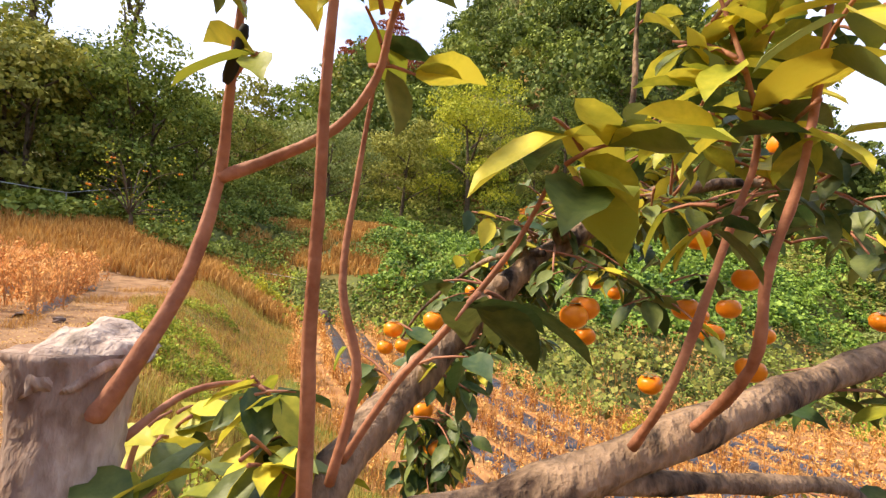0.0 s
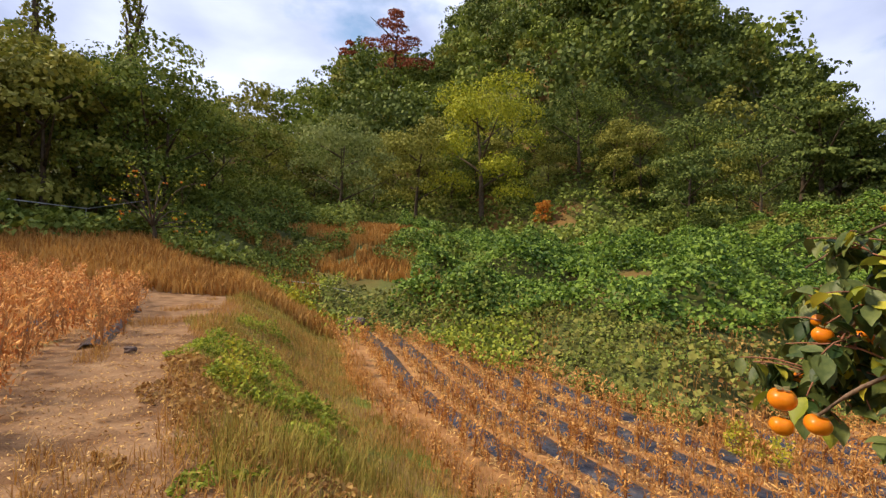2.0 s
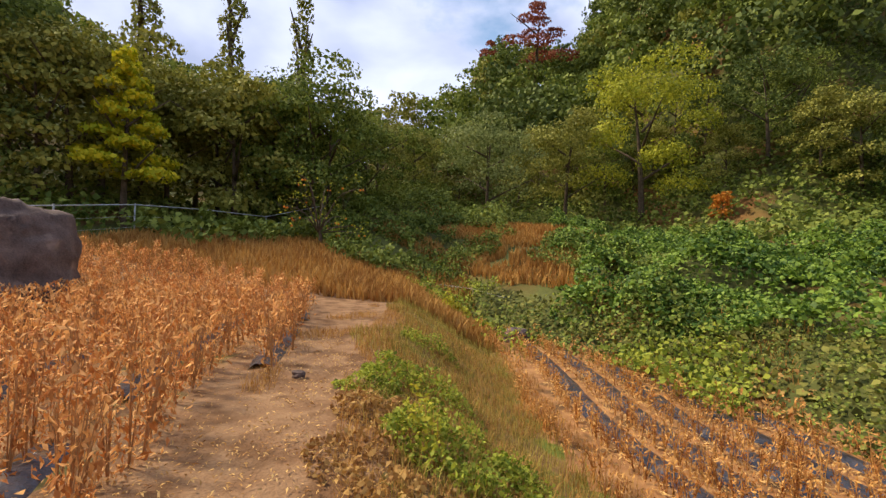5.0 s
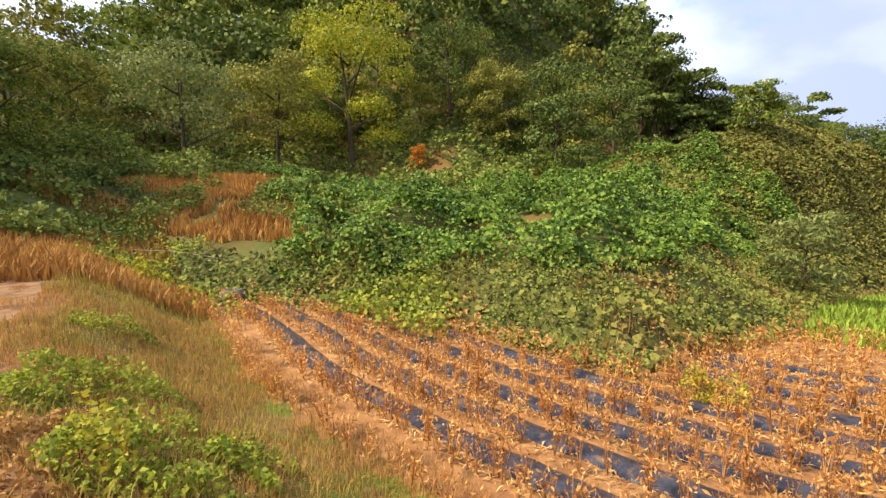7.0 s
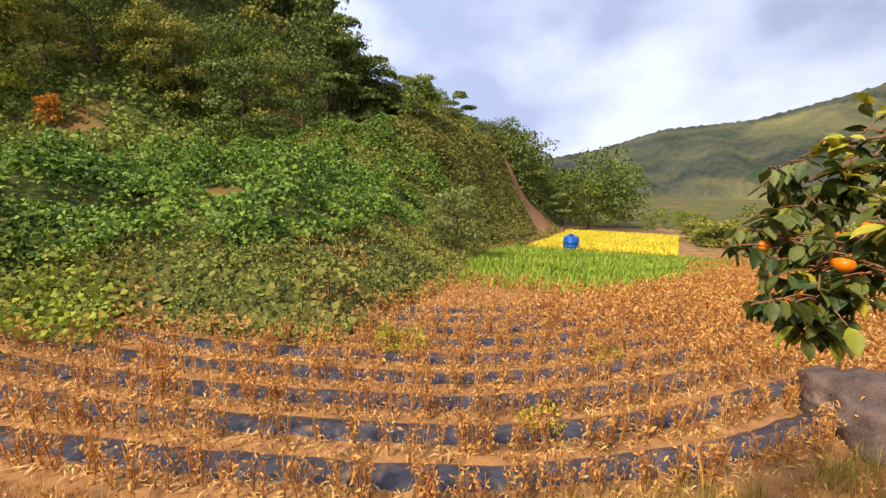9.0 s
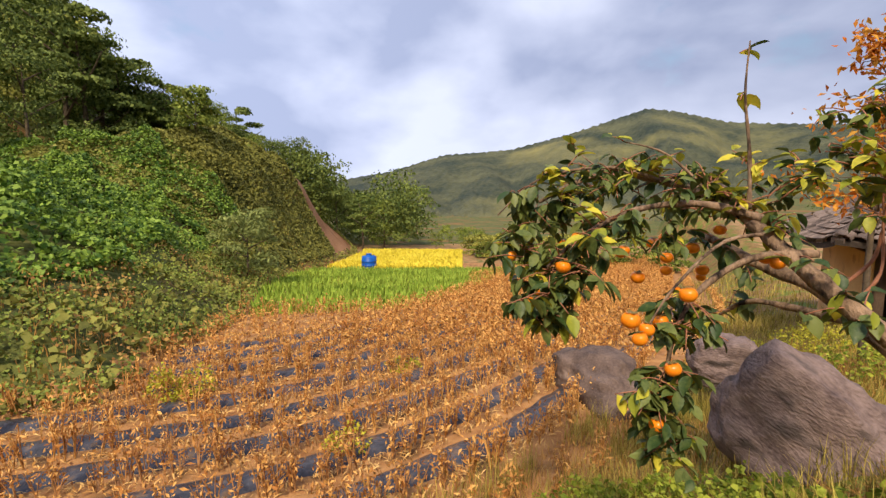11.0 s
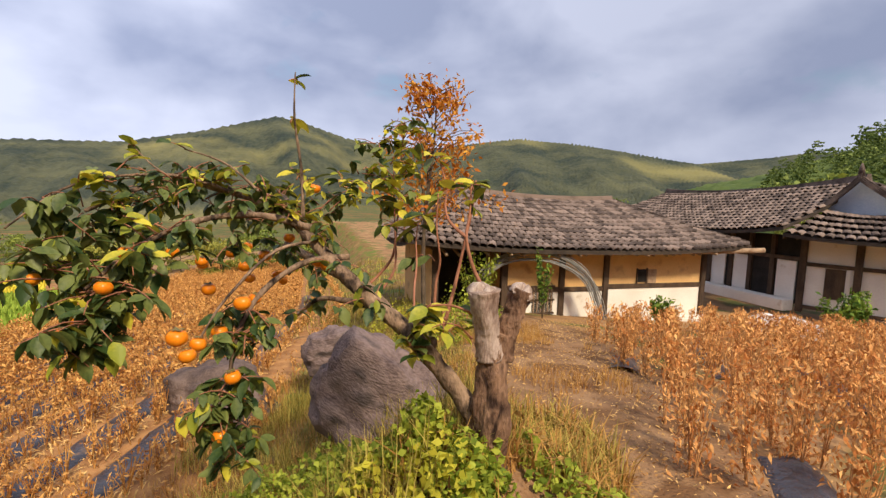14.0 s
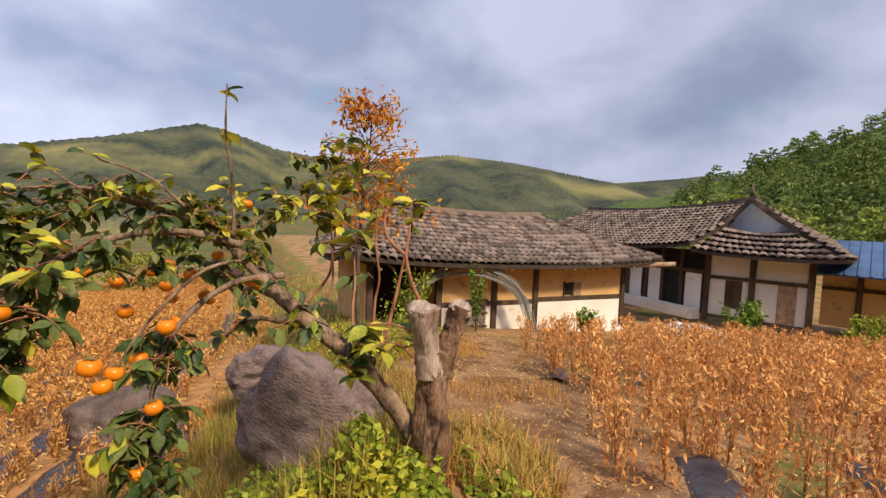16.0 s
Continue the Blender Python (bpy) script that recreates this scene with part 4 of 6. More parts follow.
def shed_house():
    """The low tiled outbuilding: local x runs along its front, y points out of the wall to the path, z from its floor."""
    ax, ay, bx, by = 7.35, -5.3, 4.0, -12.9
    L = math.hypot(bx - ax, by - ay)
    rz = math.degrees(math.atan2(by - ay, bx - ax))
    h = thing("farmhouse", (ax, ay, -1.75), "old clay-walled outbuilding with a sagging grey tile roof", "house")
    h.matrix_basis = pose(ax, ay, -1.75, 0, 0, rz) @ Matrix.Diagonal((1, -1, 1, 1))
    D = 3.6
    T = 2.12
    # walls: first bay open, its shade painted on a dark back wall, then plastered bays
    back = part("wall", box_bm(0, L, -D, -D + 0.14, 0, T), M_OCHRE, h)
    part("wall", box_bm(0.0, 0.14, -D + 0.14, -0.0, 0, T), M_OCHRE, h)
    part("wall", box_bm(L - 0.14, L, -D + 0.14, 0.0, 0, T), M_OCHRE, h)
    part("wall", box_bm(0.14, 2.0, -1.6, -1.5, 0, T), M_DARK, h, "back wall of the open bay coloured dark for its shade")
    part("wall", box_bm(2.0, 2.12, -1.6, -0.14, 0, T), M_OCHRE, h)
    part("floor", box_bm(0.14, L - 0.14, -D + 0.14, -0.14, 0.0, 0.12), M_SOIL, h)
    for x0, x1, low, split in ((2.0, 4.95, M_WHITE, 1.0), (4.95, L - 0.16, M_WHITE, 1.05)):
        part("wall", box_bm(x0, x1, -0.14, 0.0, 0, split, bevel=0.01), low, h, "whitewashed lower wall")
        part("wall", box_bm(x0, x1, -0.135, -0.008, split + 0.1, T, bevel=0.01), M_OCHRE, h, "ochre clay upper wall")
        beam(h, x0, x1, -0.05, split - 0.02, 0.13, 0.16)
    for x in (0.1, 1.95, 3.6, 4.95, L - 0.1):
        post(h, x, -0.03, 0, T, 0.17)
    beam(h, 0, L, -0.04, T, 0.16, 0.18)
    lattice(h, 2.75, 0.42, 0.62, 0.72, 0.03)
    # dark board on the wall, coloured like the unlit inside of a hole
    w = part("window", box_bm(5.95, 6.25, -0.02, 0.015, 1.2, 1.56), M_DARK, h, "tiny dark window hole")
    for q in (5.93, 6.25):
        part("frame", box_bm(q, q + 0.03, 0.0, 0.04, 1.16, 1.6), M_WOOD, w)
    part("shutter", box_bm(6.3, 6.58, 0.0, 0.03, 1.17, 1.56), M_WOODPALE, w, "small weathered board shutter")
    part("plinth", box_bm(2.0, L, 0.0, 0.3, 0, 0.2, bevel=0.04), M_WHITE, h)
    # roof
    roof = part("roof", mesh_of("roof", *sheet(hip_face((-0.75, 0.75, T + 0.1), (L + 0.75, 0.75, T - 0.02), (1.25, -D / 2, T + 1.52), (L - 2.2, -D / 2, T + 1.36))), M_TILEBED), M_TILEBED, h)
    fv, ff = [], []
    front = hip_face((-0.75, 0.75, T + 0.1), (L + 0.75, 0.75, T - 0.02), (1.25, -D / 2, T + 1.52), (L - 2.2, -D / 2, T + 1.36))
    roof_face(roof, front, 46, 13, 300, lambda u, v: True, fv, ff)
    for e0, e1, r in (((-0.75, -D - 0.75, T + 0.1), (-0.75, 0.75, T + 0.1), (1.25, -D / 2, T + 1.52)),
                      ((L + 0.75, 0.75, T - 0.02), (L + 0.75, -D - 0.75, T), (L - 2.2, -D / 2, T + 1.36))):
        s = hip_face(e0, e1, r, r, lift=0.2)
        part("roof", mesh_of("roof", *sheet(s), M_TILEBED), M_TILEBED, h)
        roof_face(roof, s, 22, 11, 0, lambda u, v: True, fv, ff)
    s = hip_face((L + 0.75, -D - 0.75, T), (-0.75, -D - 0.75, T + 0.1), (L - 2.2, -D / 2, T + 1.36), (1.25, -D / 2, T + 1.52))
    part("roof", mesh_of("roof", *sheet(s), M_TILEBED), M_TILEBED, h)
    tagged(part("roof_tiles", mesh_of("roof_tiles", fv, ff, M_TILE_I), M_TILE_I, h), kind="stuff")
    ridge_cap("ridge", (1.15, -D / 2, T + 1.5), (L - 2.1, -D / 2, T + 1.34), h)
    ridge_cap("ridge", (-0.7, 0.7, T + 0.3), (1.2, -D / 2, T + 1.5), h, 0.1, 0.08, 12, -0.0)
    ridge_cap("ridge", (L + 0.7, 0.7, T + 0.2), (L - 2.15, -D / 2, T + 1.34), h, 0.1, 0.08, 12, 0.06)
    # rafter ends, some slipped and broken
    rr = random.Random(3)
    for i in range(26):
        x = 0.2 + i * L / 26
        sink = rr.uniform(0, 0.05)
        m = mesh_of("rafter", *tube([(x, -0.3, T + 0.19 - sink), (x + rr.uniform(-.1, .1), 0.62 + rr.uniform(-.08, .12), T - 0.04 - sink)], [0.045, 0.038], 7), M_WOODPALE, True)
        part("rafter", m, M_WOODPALE, h)
    v, f = tube([(L - 0.5, 0.35, T - 0.02), (L + 1.0, 0.95, T + 0.08)], [0.075, 0.07], 9)
    part("rafter", mesh_of("rafter", v, f, M_WOODPALE, True), M_WOODPALE, h, "fallen corner rafter")
    return h


def main_house():
    """The larger house with a hip-and-gable roof: local x along its front, y towards the path."""
    h = thing("farmhouse", (2.35, -15.75, -1.5), "old timber-framed farmhouse with white panels and hip-and-gable tile roof", "house", rz=0.0)
    T = 2.3
    # the gable side looks north, from x = -2.75 to 0; the long front turns away to the east-south-east
    W = 2.75
    part("wall", box_bm(-W, 0, -0.14, 0, 0.15, T), M_WHITE, h, "whitewashed end wall")
    for x in (-W, -1.28, 0.0):
        post(h, x, 0.02, 0, T, 0.17)
    beam(h, -W, 0, 0.02, 1.42, 0.11)
    beam(h, -W, 0, 0.02, T - 0.04, 0.15)
    beam(h, -W, 0, 0.02, 0.12, 0.1)
    d = part("door", box_bm(-1.12 + 0.0, -0.62 - 0.02, -0.0, 0.03, 0.22, 1.42), M_WHITE, h, "white papered door panel")
    part("door", box_bm(-2.42, -1.95, 0.0, 0.03, 0.22, 1.42), M_WOODPALE, h, "weathered grey door standing torn")
    part("window", box_bm(-1.02 - 0.0, -0.55, 0.035, 0.045, 0.5, 1.4), M_WOOD, h, "dark lattice window")
    # the long front
    a = radians(-24)
    # the shade below the eave is this wall's near-black colour
    fr = part("wall", box_bm(0, 8.4, -0.14, 0, 0.2, T), M_DARK, h, "long front wall coloured dark as the shade under the eave")
    fr.matrix_basis = pose(0, 0, 0, 0, 0, -24)
    for x, w, mt, lab in ((0.18, 0.62, M_WHITE, "white papered door"), (1.85, 0.55, M_WHITE, "white papered door"), (2.75, 0.6, M_WHITE, "white papered door"), (3.45, 0.6, M_WOOD, "dark plank door"), (4.4, 0.8, M_WHITE, "white papered door")):
        q = part("door", box_bm(x, x + w, 0.002, 0.04, 0.32, 1.52), mt, fr, lab)
    for x in (0.95, 1.75, 2.5, 3.4, 5.4):
        part("post", box_bm(x - 0.07, x + 0.07, -0.02, 0.09, 0.0, T), M_WOOD, fr)
    part("beam", box_bm(0, 8.4, 0.01, 0.1, 1.54, 1.66), M_WOOD, fr)
    part("porch", box_bm(0.1, 8.4, 0.1, 0.55, 0.0, 0.34, bevel=0.02), M_WHITE, fr, "low earthen porch step")
    c, s = math.cos(a), math.sin(a)

    def P(x, y, z):
        return (x * c - y * s, x * s + y * c, z)
    fv, ff = [], []
    # long front slope, dished, with a raised corner
    ridge_a, ridge_b = (-0.95, -2.0, T + 1.72), P(9, -2.6, T + 1.45)
    faces = [hip_face((0.35, 0.95, T + 0.0), P(9.6, 0.95, T - 0.1), ridge_a, ridge_b, lift=0.28),
             hip_face((-W - 0.85, 0.8, T - 0.05), (0.35, 0.95, T + 0.0), (-W + 0.75, -0.85, T + 0.78), (-0.3, -0.8, T + 0.84), lift=0.1, sag=0.1),
             hip_face((-W - 0.9, -4.6, T), (-W - 0.85, 0.8, T - 0.05), (-0.98, -2.6, T + 1.7), (-0.98, -2.0, T + 1.7), lift=0.1)]
    roofs = []
    for k, s_ in enumerate(faces):
        r = part("roof", mesh_of("roof", *sheet(s_), M_TILEBED), M_TILEBED, h)
        roofs.append(r)
        roof_face(r, s_, (44, 17, 24)[k], (14, 5, 12)[k], (200, 80, 0)[k], lambda u, v: True, fv, ff)
    tagged(part("roof_tiles", mesh_of("roof_tiles", fv, ff, M_TILE_I), M_TILE_I, h), kind="stuff")
    ridge_cap("ridge", ridge_a, ridge_b, h, 0.2, 0.12, 20, 0.25)
    # gable: pale blue board behind dark verges
    gv = [(-W + 0.45, -0.92, T + 0.6), (-0.05, -0.92, T + 0.6), (-0.95, -0.92, T + 1.76)]
    gv += [(x, y - 0.06, z) for x, y, z in gv]
    part("gable", mesh_of("gable", [Vector(q) for q in gv], [(0, 1, 2), (5, 4, 3), (0, 3, 4, 1), (1, 4, 5, 2), (2, 5, 3, 0)], M_BLUEPAINT), M_BLUEPAINT, h, "pale blue painted gable board")
    for p, q in (((-W + 0.3, -0.7, T + 0.62), (-0.9, -0.72, T + 1.78)), ((0.1, -0.7, T + 0.6), (-1.0, -0.72, T + 1.78))):
        ridge_cap("verge", p, q, h, 0.12, 0.12, 12, 0.05)
    part("finial", mesh_of("finial", *tube([(-0.97, -0.75, T + 1.85), (-0.97, -0.7, T + 2.05), (-0.97, -0.68, T + 2.2)], [0.09, 0.07, 0.02], 8), M_TILE, True), M_TILE, h)
    for k in range(12):
        x = -W - 0.5 + k * 0.33
        part("rafter", mesh_of("rafter", *tube([(x, -0.3, T + 0.16), (x, 0.72, T - 0.05)], [0.045, 0.04], 6), M_WOOD, True), M_WOOD, h)
    return h


def blue_shed():
    h = thing("shed", (-0.55, -17.2, -1.35), "clay-walled shed with a blue sheet-metal roof", "shed")
    part("wall", box_bm(-5.5, 0.0, -2.5, -0.1, 0, 1.75), M_OCHRE, h)
    for x in (-5.4, -3.6, -1.95, -0.9):
        post(h, x, -0.06, 0, 1.8, 0.15)
    beam(h, -5.5, 0, -0.06, 1.15, 0.1)
    bm = bmesh.new()
    box(bm, -6.0, 0.25, -3.2, 0.75, 1.86, 1.91)
    for i in range(22):
        x = -5.9 + i * 0.28
        box(bm, x, x + 0.05, -3.2, 0.75, 1.912, 1.94)
    r = part("roof", bm, M_BLUEROOF, h, "ribbed blue metal roof")
    r.matrix_basis = pose(0, 0, 0.05, -14, 0, 0)
    return h


shed_house()
main_house()
blue_shed()


# ---------------------------------------------------------------- fields
def along(line, offset, step):
    """Points along a polyline shifted to its left, with the course at each."""
    out = []
    pts = bend([(a, b, 0) for a, b in line], 6)
    n = []
    for i, p in enumerate(pts):
        d = (pts[min(i + 1, len(pts) - 1)] - pts[max(i - 1, 0)]).normalized()
        n.append(p + Vector((-d.y, d.x, 0)) * offset)
    rest = 0.0
    for a, b in zip(n[:-1], n[1:]):
        l = (b - a).length
        t = rest
        while t < l:
            q = a.lerp(b, t / l)
            out.append((q.x, q.y, math.atan2(b.y - a.y, b.x - a.x)))
            t += step
        rest = t - l
    return out


def film_strip(name, pts, width, rng, label):
    """Black mulch film laid over a low ridge of soil, edges buried, with wrinkles."""
    prof = [(-0.5, -0.04), (-0.4, 0.012), (-0.2, 0.055), (0.0, 0.065), (0.2, 0.055), (0.4, 0.012), (0.5, -0.04)]
    v, f = [], []
    for x, y, a in pts:
        for s, z in prof:
            px, py = x - math.sin(a) * s * width, y + math.cos(a) * s * width
            v.append((px + rng.normal() * 0.008, py + rng.normal() * 0.008, ground_z(px, py) + z + rng.normal() * 0.008))
    k = len(prof)
    f = [(i * k + j, i * k + j + 1, i * k + k + j + 1, i * k + k + j) for i in range(len(pts) - 1) for j in range(k - 1)]
    if f:
        tagged(new(name, mesh_of(name, np.array(v), np.array(f), M_MULCH, True)), label, "mulch film", "mulch films in the fields")


def stretches(pts, gap=0.6):
    """Splits a row of points where it is interrupted."""
    out, cur = [], []
    for p in pts:
        if cur and math.hypot(p[0] - cur[-1][0], p[1] - cur[-1][1]) > gap:
            out.append(cur)
            cur = []
        cur.append(p)
    return [c for c in out + [cur] if len(c) > 3]


frng = np.random.default_rng(4)
in_low = lambda x, y: (side_of(FOOT, [x], [y])[0] < -0.25) and (x < 15.2 - 0.42 * y or y < 2) and (x < 32) and y > -14
ROW = 0.8
low_rows = []
for k in range(-1, 14):
    pts = [p for p in along(FIRST_ROW, 0.05 + ROW * k, 0.3) if in_low(p[0], p[1]) and p[1] < 22 and p[0] > -3.5]
    low_rows.append(pts)
    if pts and 0 <= k < 9:
        for piece in stretches([p for p in pts if p[0] < 17]):
            film_strip("mulch_film", piece, 0.5, frng, "torn black plastic mulch film along a harvested row")


def stalk_plant(seed, h, stalks=4, pods=34, grow=1.0):
    """A bare dry stalk with a few pods and shrivelled leaves."""
    rng = np.random.default_rng(seed)
    vs, fs, off = [], [], 0
    for i in range(stalks):
        a = rng.uniform(0, 6.28)
        r = rng.uniform(0.02, 0.10)
        top = h * rng.uniform(0.6, 1.05)
        p = np.array([[0, 0, 0], [r * 0.4 * math.cos(a), r * 0.4 * math.sin(a), top * 0.5], [r * math.cos(a), r * math.sin(a), top]])
        for q0, q1 in zip(p[:-1], p[1:]):
            w = 0.006
            vs.append(np.array([q0 + [w, 0, 0], q0 - [w * .5, w, 0], q0 + [-w * .5, w, 0], q1 + [w * .7, 0, 0], q1 - [w * .4, w * .7, 0], q1 + [-w * .4, w * .7, 0]]))
            fs.append(np.array([[0, 1, 4, 3], [1, 2, 5, 4], [2, 0, 3, 5]]) + off)
            off += 6
    n = pods
    c = np.stack([rng.normal(0, 0.05, n), rng.normal(0, 0.05, n), rng.uniform(0.25, 1.05, n) * h], 1)
    v, f = leaf_quads(c, rng.uniform(0.035, 0.085, n) * grow, rng, 0.35, 1.2)
    vs.append(v)
    fs.append(f + off)
    return np.concatenate(vs), np.concatenate(fs)


def bean_plant(seed, h, n=120, grow=1.0):
    """A dried soybean plant: upright branching stems hung with curled leaves and pods."""
    rng = np.random.default_rng(seed)
    stems = []
    for i in range(5):
        a = 1.26 * i + rng.uniform(-0.4, 0.4)
        r = rng.uniform(0.02, 0.08)
        stems.append(([(0, 0, -0.03), (r * 0.5 * math.cos(a), r * 0.5 * math.sin(a), h * 0.45), (r * math.cos(a), r * math.sin(a), h * rng.uniform(0.8, 1.0))], [0.006, 0.005, 0.003]))
    t = rng.uniform(0.02, 1.05, n)
    w = 0.062 * (1.1 - 0.35 * t)
    c = np.stack([rng.normal(0, 1, n) * w, rng.normal(0, 1, n) * w, t * h], 1)
    v, f = leaf_quads(c, rng.uniform(0.035, 0.085, n) * grow, rng, 0.36, 2.6)
    return stems, v, f


def bulk(name, label, category, material, variants, spots, rng, s0=0.8, s1=1.2, stunt=None):
    V, F_, off = [], [], 0
    xs, ys = np.array([p[0] for p in spots]), np.array([p[1] for p in spots])
    zs = height(xs, ys)
    for i in range(len(spots)):
        v, f = variants[int(rng.integers(len(variants)))]
        a, s = rng.uniform(0, 6.28), rng.uniform(s0, s1) * (1 if stunt is None else stunt(ys[i]))
        R = np.array([[math.cos(a), -math.sin(a), 0], [math.sin(a), math.cos(a), 0], [0, 0, 1]])
        tilt = rng.normal(0, 0.12, 2)
        w = v @ R.T * s
        w[:, 0] += w[:, 2] * tilt[0]
        w[:, 1] += w[:, 2] * tilt[1]
        V.append(w + np.array([xs[i], ys[i], zs[i]]))
        F_.append(f + off)
        off += len(v)
    tagged(new(name, mesh_of(name, np.concatenate(V), np.concatenate(F_), material)), label, category, kind="stuff")


# lower field
STALKS = [stalk_plant(100 + i, 0.43) for i in range(6)]
FAR_STALKS = [stalk_plant(140 + i, 0.44, 1, 16, 1.3) for i in range(6)]
spots = []
for k, pts in enumerate(low_rows):
    for x, y, a in pts:
        for side in (-0.36, 0.36):
            for _ in range(2):
                if frng.random() < 0.74:
                    d = side + frng.normal() * 0.05
                    t = frng.uniform(-0.15, 0.15)
                    spots.append((x - math.sin(a) * d + math.cos(a) * t, y + math.cos(a) * d + math.sin(a) * t))
near_st = [p for p in spots if math.hypot(p[0] - 1.5, p[1] - 4.0) < 2.4][:150]
far_st = [p for p in spots if p not in set(near_st)]
bulk("stubble", "rows of dry golden bean stalks on a terrace field", "crop", M_STALK, STALKS, [p for p in far_st if math.hypot(p[0] + 1.5, p[1] - 1.6) < 9], frng, 0.7, 1.2)
bulk("stubble", "rows of dry golden bean stalks on the far part of the terrace", "crop", M_STALK, FAR_STALKS, [p for p in far_st if math.hypot(p[0] + 1.5, p[1] - 1.6) >= 9], frng, 0.7, 1.25)
protos = []
for v, f in STALKS:
    t = thing("bean_stalk", (0, 0, -60), "dry golden bean stalk standing beside black mulch film", "crop plant", "harvested bean stalks")
    cut = 4 * 2 * 6
    tagged(part("stem", mesh_of("stem", v[:cut], f[:24], M_BEAN_STEM), M_BEAN_STEM, t), kind="stuff")
    tagged(part("pod_cluster", mesh_of("pod_cluster", v[cut:], f[24:] - cut, M_STALK), M_STALK, t), kind="stuff")
    protos.append(t)
for i, (x, y) in enumerate(near_st):
    t = protos[i] if i < 6 else copy_thing(protos[i % 6], Matrix())
    s = frng.uniform(0.75, 1.2)
    t.matrix_basis = pose(x, y, ground_z(x, y), frng.normal() * 5, frng.normal() * 5, frng.uniform(0, 360)) @ Matrix.Diagonal((s, s, s, 1))
# straw litter between the rows
lp = []
for pts in low_rows[:12]:
    for x, y, a in pts:
        if x < 18:
            for d in frng.uniform(0.28, 0.56, 24) + 0.03 * frng.normal(size=24):
                t = frng.uniform(-0.15, 0.15)
                lp.append((x - math.sin(a) * d + math.cos(a) * t, y + math.cos(a) * d + math.sin(a) * t))
lp = np.array(lp)
lz = height(lp[:, 0], lp[:, 1]) + 0.03
v, f = leaf_quads(np.stack([lp[:, 0], lp[:, 1], lz], 1), frng.uniform(0.04, 0.16, len(lp)), frng, 0.16, 0, np.tile([[0, 0, 2.0]], (len(lp), 1)))
tagged(new("straw_litter", mesh_of("straw_litter", v, f, M_STRAW)), "loose straw and pods lying between the rows", "straw", kind="stuff")
# far bean field running out to the south-east
fx, fy = frng.uniform(5, 46, 26000), frng.uniform(-20, 9, 26000)
ok = (side_of(FIRST_ROW, fx, fy) > 0.3) & (side_of(FIRST_ROW, fx, fy) < 9) & (side_of(FOOT, fx, fy) < -0.4) & (fy < 3.4 - 0.28 * (fx - 14)) & (np.hypot(fx, fy - 4) > 7.5)
bulk("stubble", "golden dry bean field stretching away", "crop", M_STALK, FAR_STALKS, list(zip(fx[ok], fy[ok])), frng, 0.8, 1.3)

# upper field
FIELD = [(3.3, -5.9)] + CROP_EDGE[2:] + [(-17, 13), (-18.5, 4), (-16, -9), (-6, -13.2), (0.6, -13.6), (2.3, -11.6), (3.6, -7.8)]


def in_field(x, y):
    c = False
    j = len(FIELD) - 1
    for i in range(len(FIELD)):
        (ax, ay), (bx, by) = FIELD[i], FIELD[j]
        if (ay > y) != (by > y) and x < (bx - ax) * (y - ay) / (by - ay) + ax:
            c = not c
        j = i
    return c


up_spots, up_rows = [], []
ang = radians(-66)
for r in range(-30, 42):
    run = []
    for q in range(-110, 110):
        t = q * 0.22
        x = -3.0 + r * 0.62 * math.cos(radians(24)) + t * math.cos(ang)
        y = 0.0 + r * 0.62 * math.sin(radians(24)) + t * math.sin(ang)
        x += 0.12 * math.sin(y * 0.7)
        if in_field(x, y):
            run.append((x, y, ang))
            if frng.random() < (0.9 if y > -0.5 else 0.97):
                up_spots.append((x + frng.normal() * 0.05, y + frng.normal() * 0.05))
            if frng.random() < (0.5 if y < -1 else 0.2):
                up_spots.append((x + frng.uniform(-0.3, 0.3), y + frng.uniform(-0.3, 0.3)))
    if len(run) > 3 and r % 2 == 0:
        up_rows.append(run)
for run in up_rows:
    near_run = [p for p in run if math.hypot(p[0] + 1.5, p[1] - 1.5) < 12]
    near_run = [p for p in near_run if rough_noise(p[0], p[1], 1.7) > -0.15]
    for piece in stretches(near_run):
        film_strip("mulch_film", piece, 0.42, frng, "black plastic mulch film half buried under dried beans")
southern = lambda y: 1.0 - 0.2 * float(smooth(1.0, -1.5, y))  # the plants before the houses are shorter
BEANS = [bean_plant(200 + i, 0.76) for i in range(6)]
FAR_BEANS = [bean_plant(230 + i, 0.76, 76, 1.25) for i in range(6)]
up_spots = [p for p in up_spots if math.hypot(p[0] + 1.5, p[1] - 1.6) > 1.5]
near_up = sorted(up_spots, key=lambda p: math.hypot(p[0] + 1.5, p[1] - 1.5))[:220]
keep_up = set(near_up)
far_up = [p for p in up_spots if p not in keep_up]
bulk("bean_crop", "field of dried brown soybean plants ready for harvest", "crop", M_BEAN, [(v, f) for s, v, f in FAR_BEANS], far_up, frng, 0.8, 1.15, southern)
stem_variants = []
for s, v, f in BEANS:
    sv, sf = [], []
    for pts, rad in s:
        a, b = tube(pts, rad, 3)
        sf += [tuple(k + len(sv) for k in q) for q in b if len(q) == 4]
        sv += a
    stem_variants.append((np.array([tuple(q) for q in sv]), np.array(sf)))
bulk("bean_stems", "thin brown stems of the dried soybean field", "crop", M_BEAN_STEM, stem_variants, far_up, frng, 0.8, 1.1, southern)
protos = []
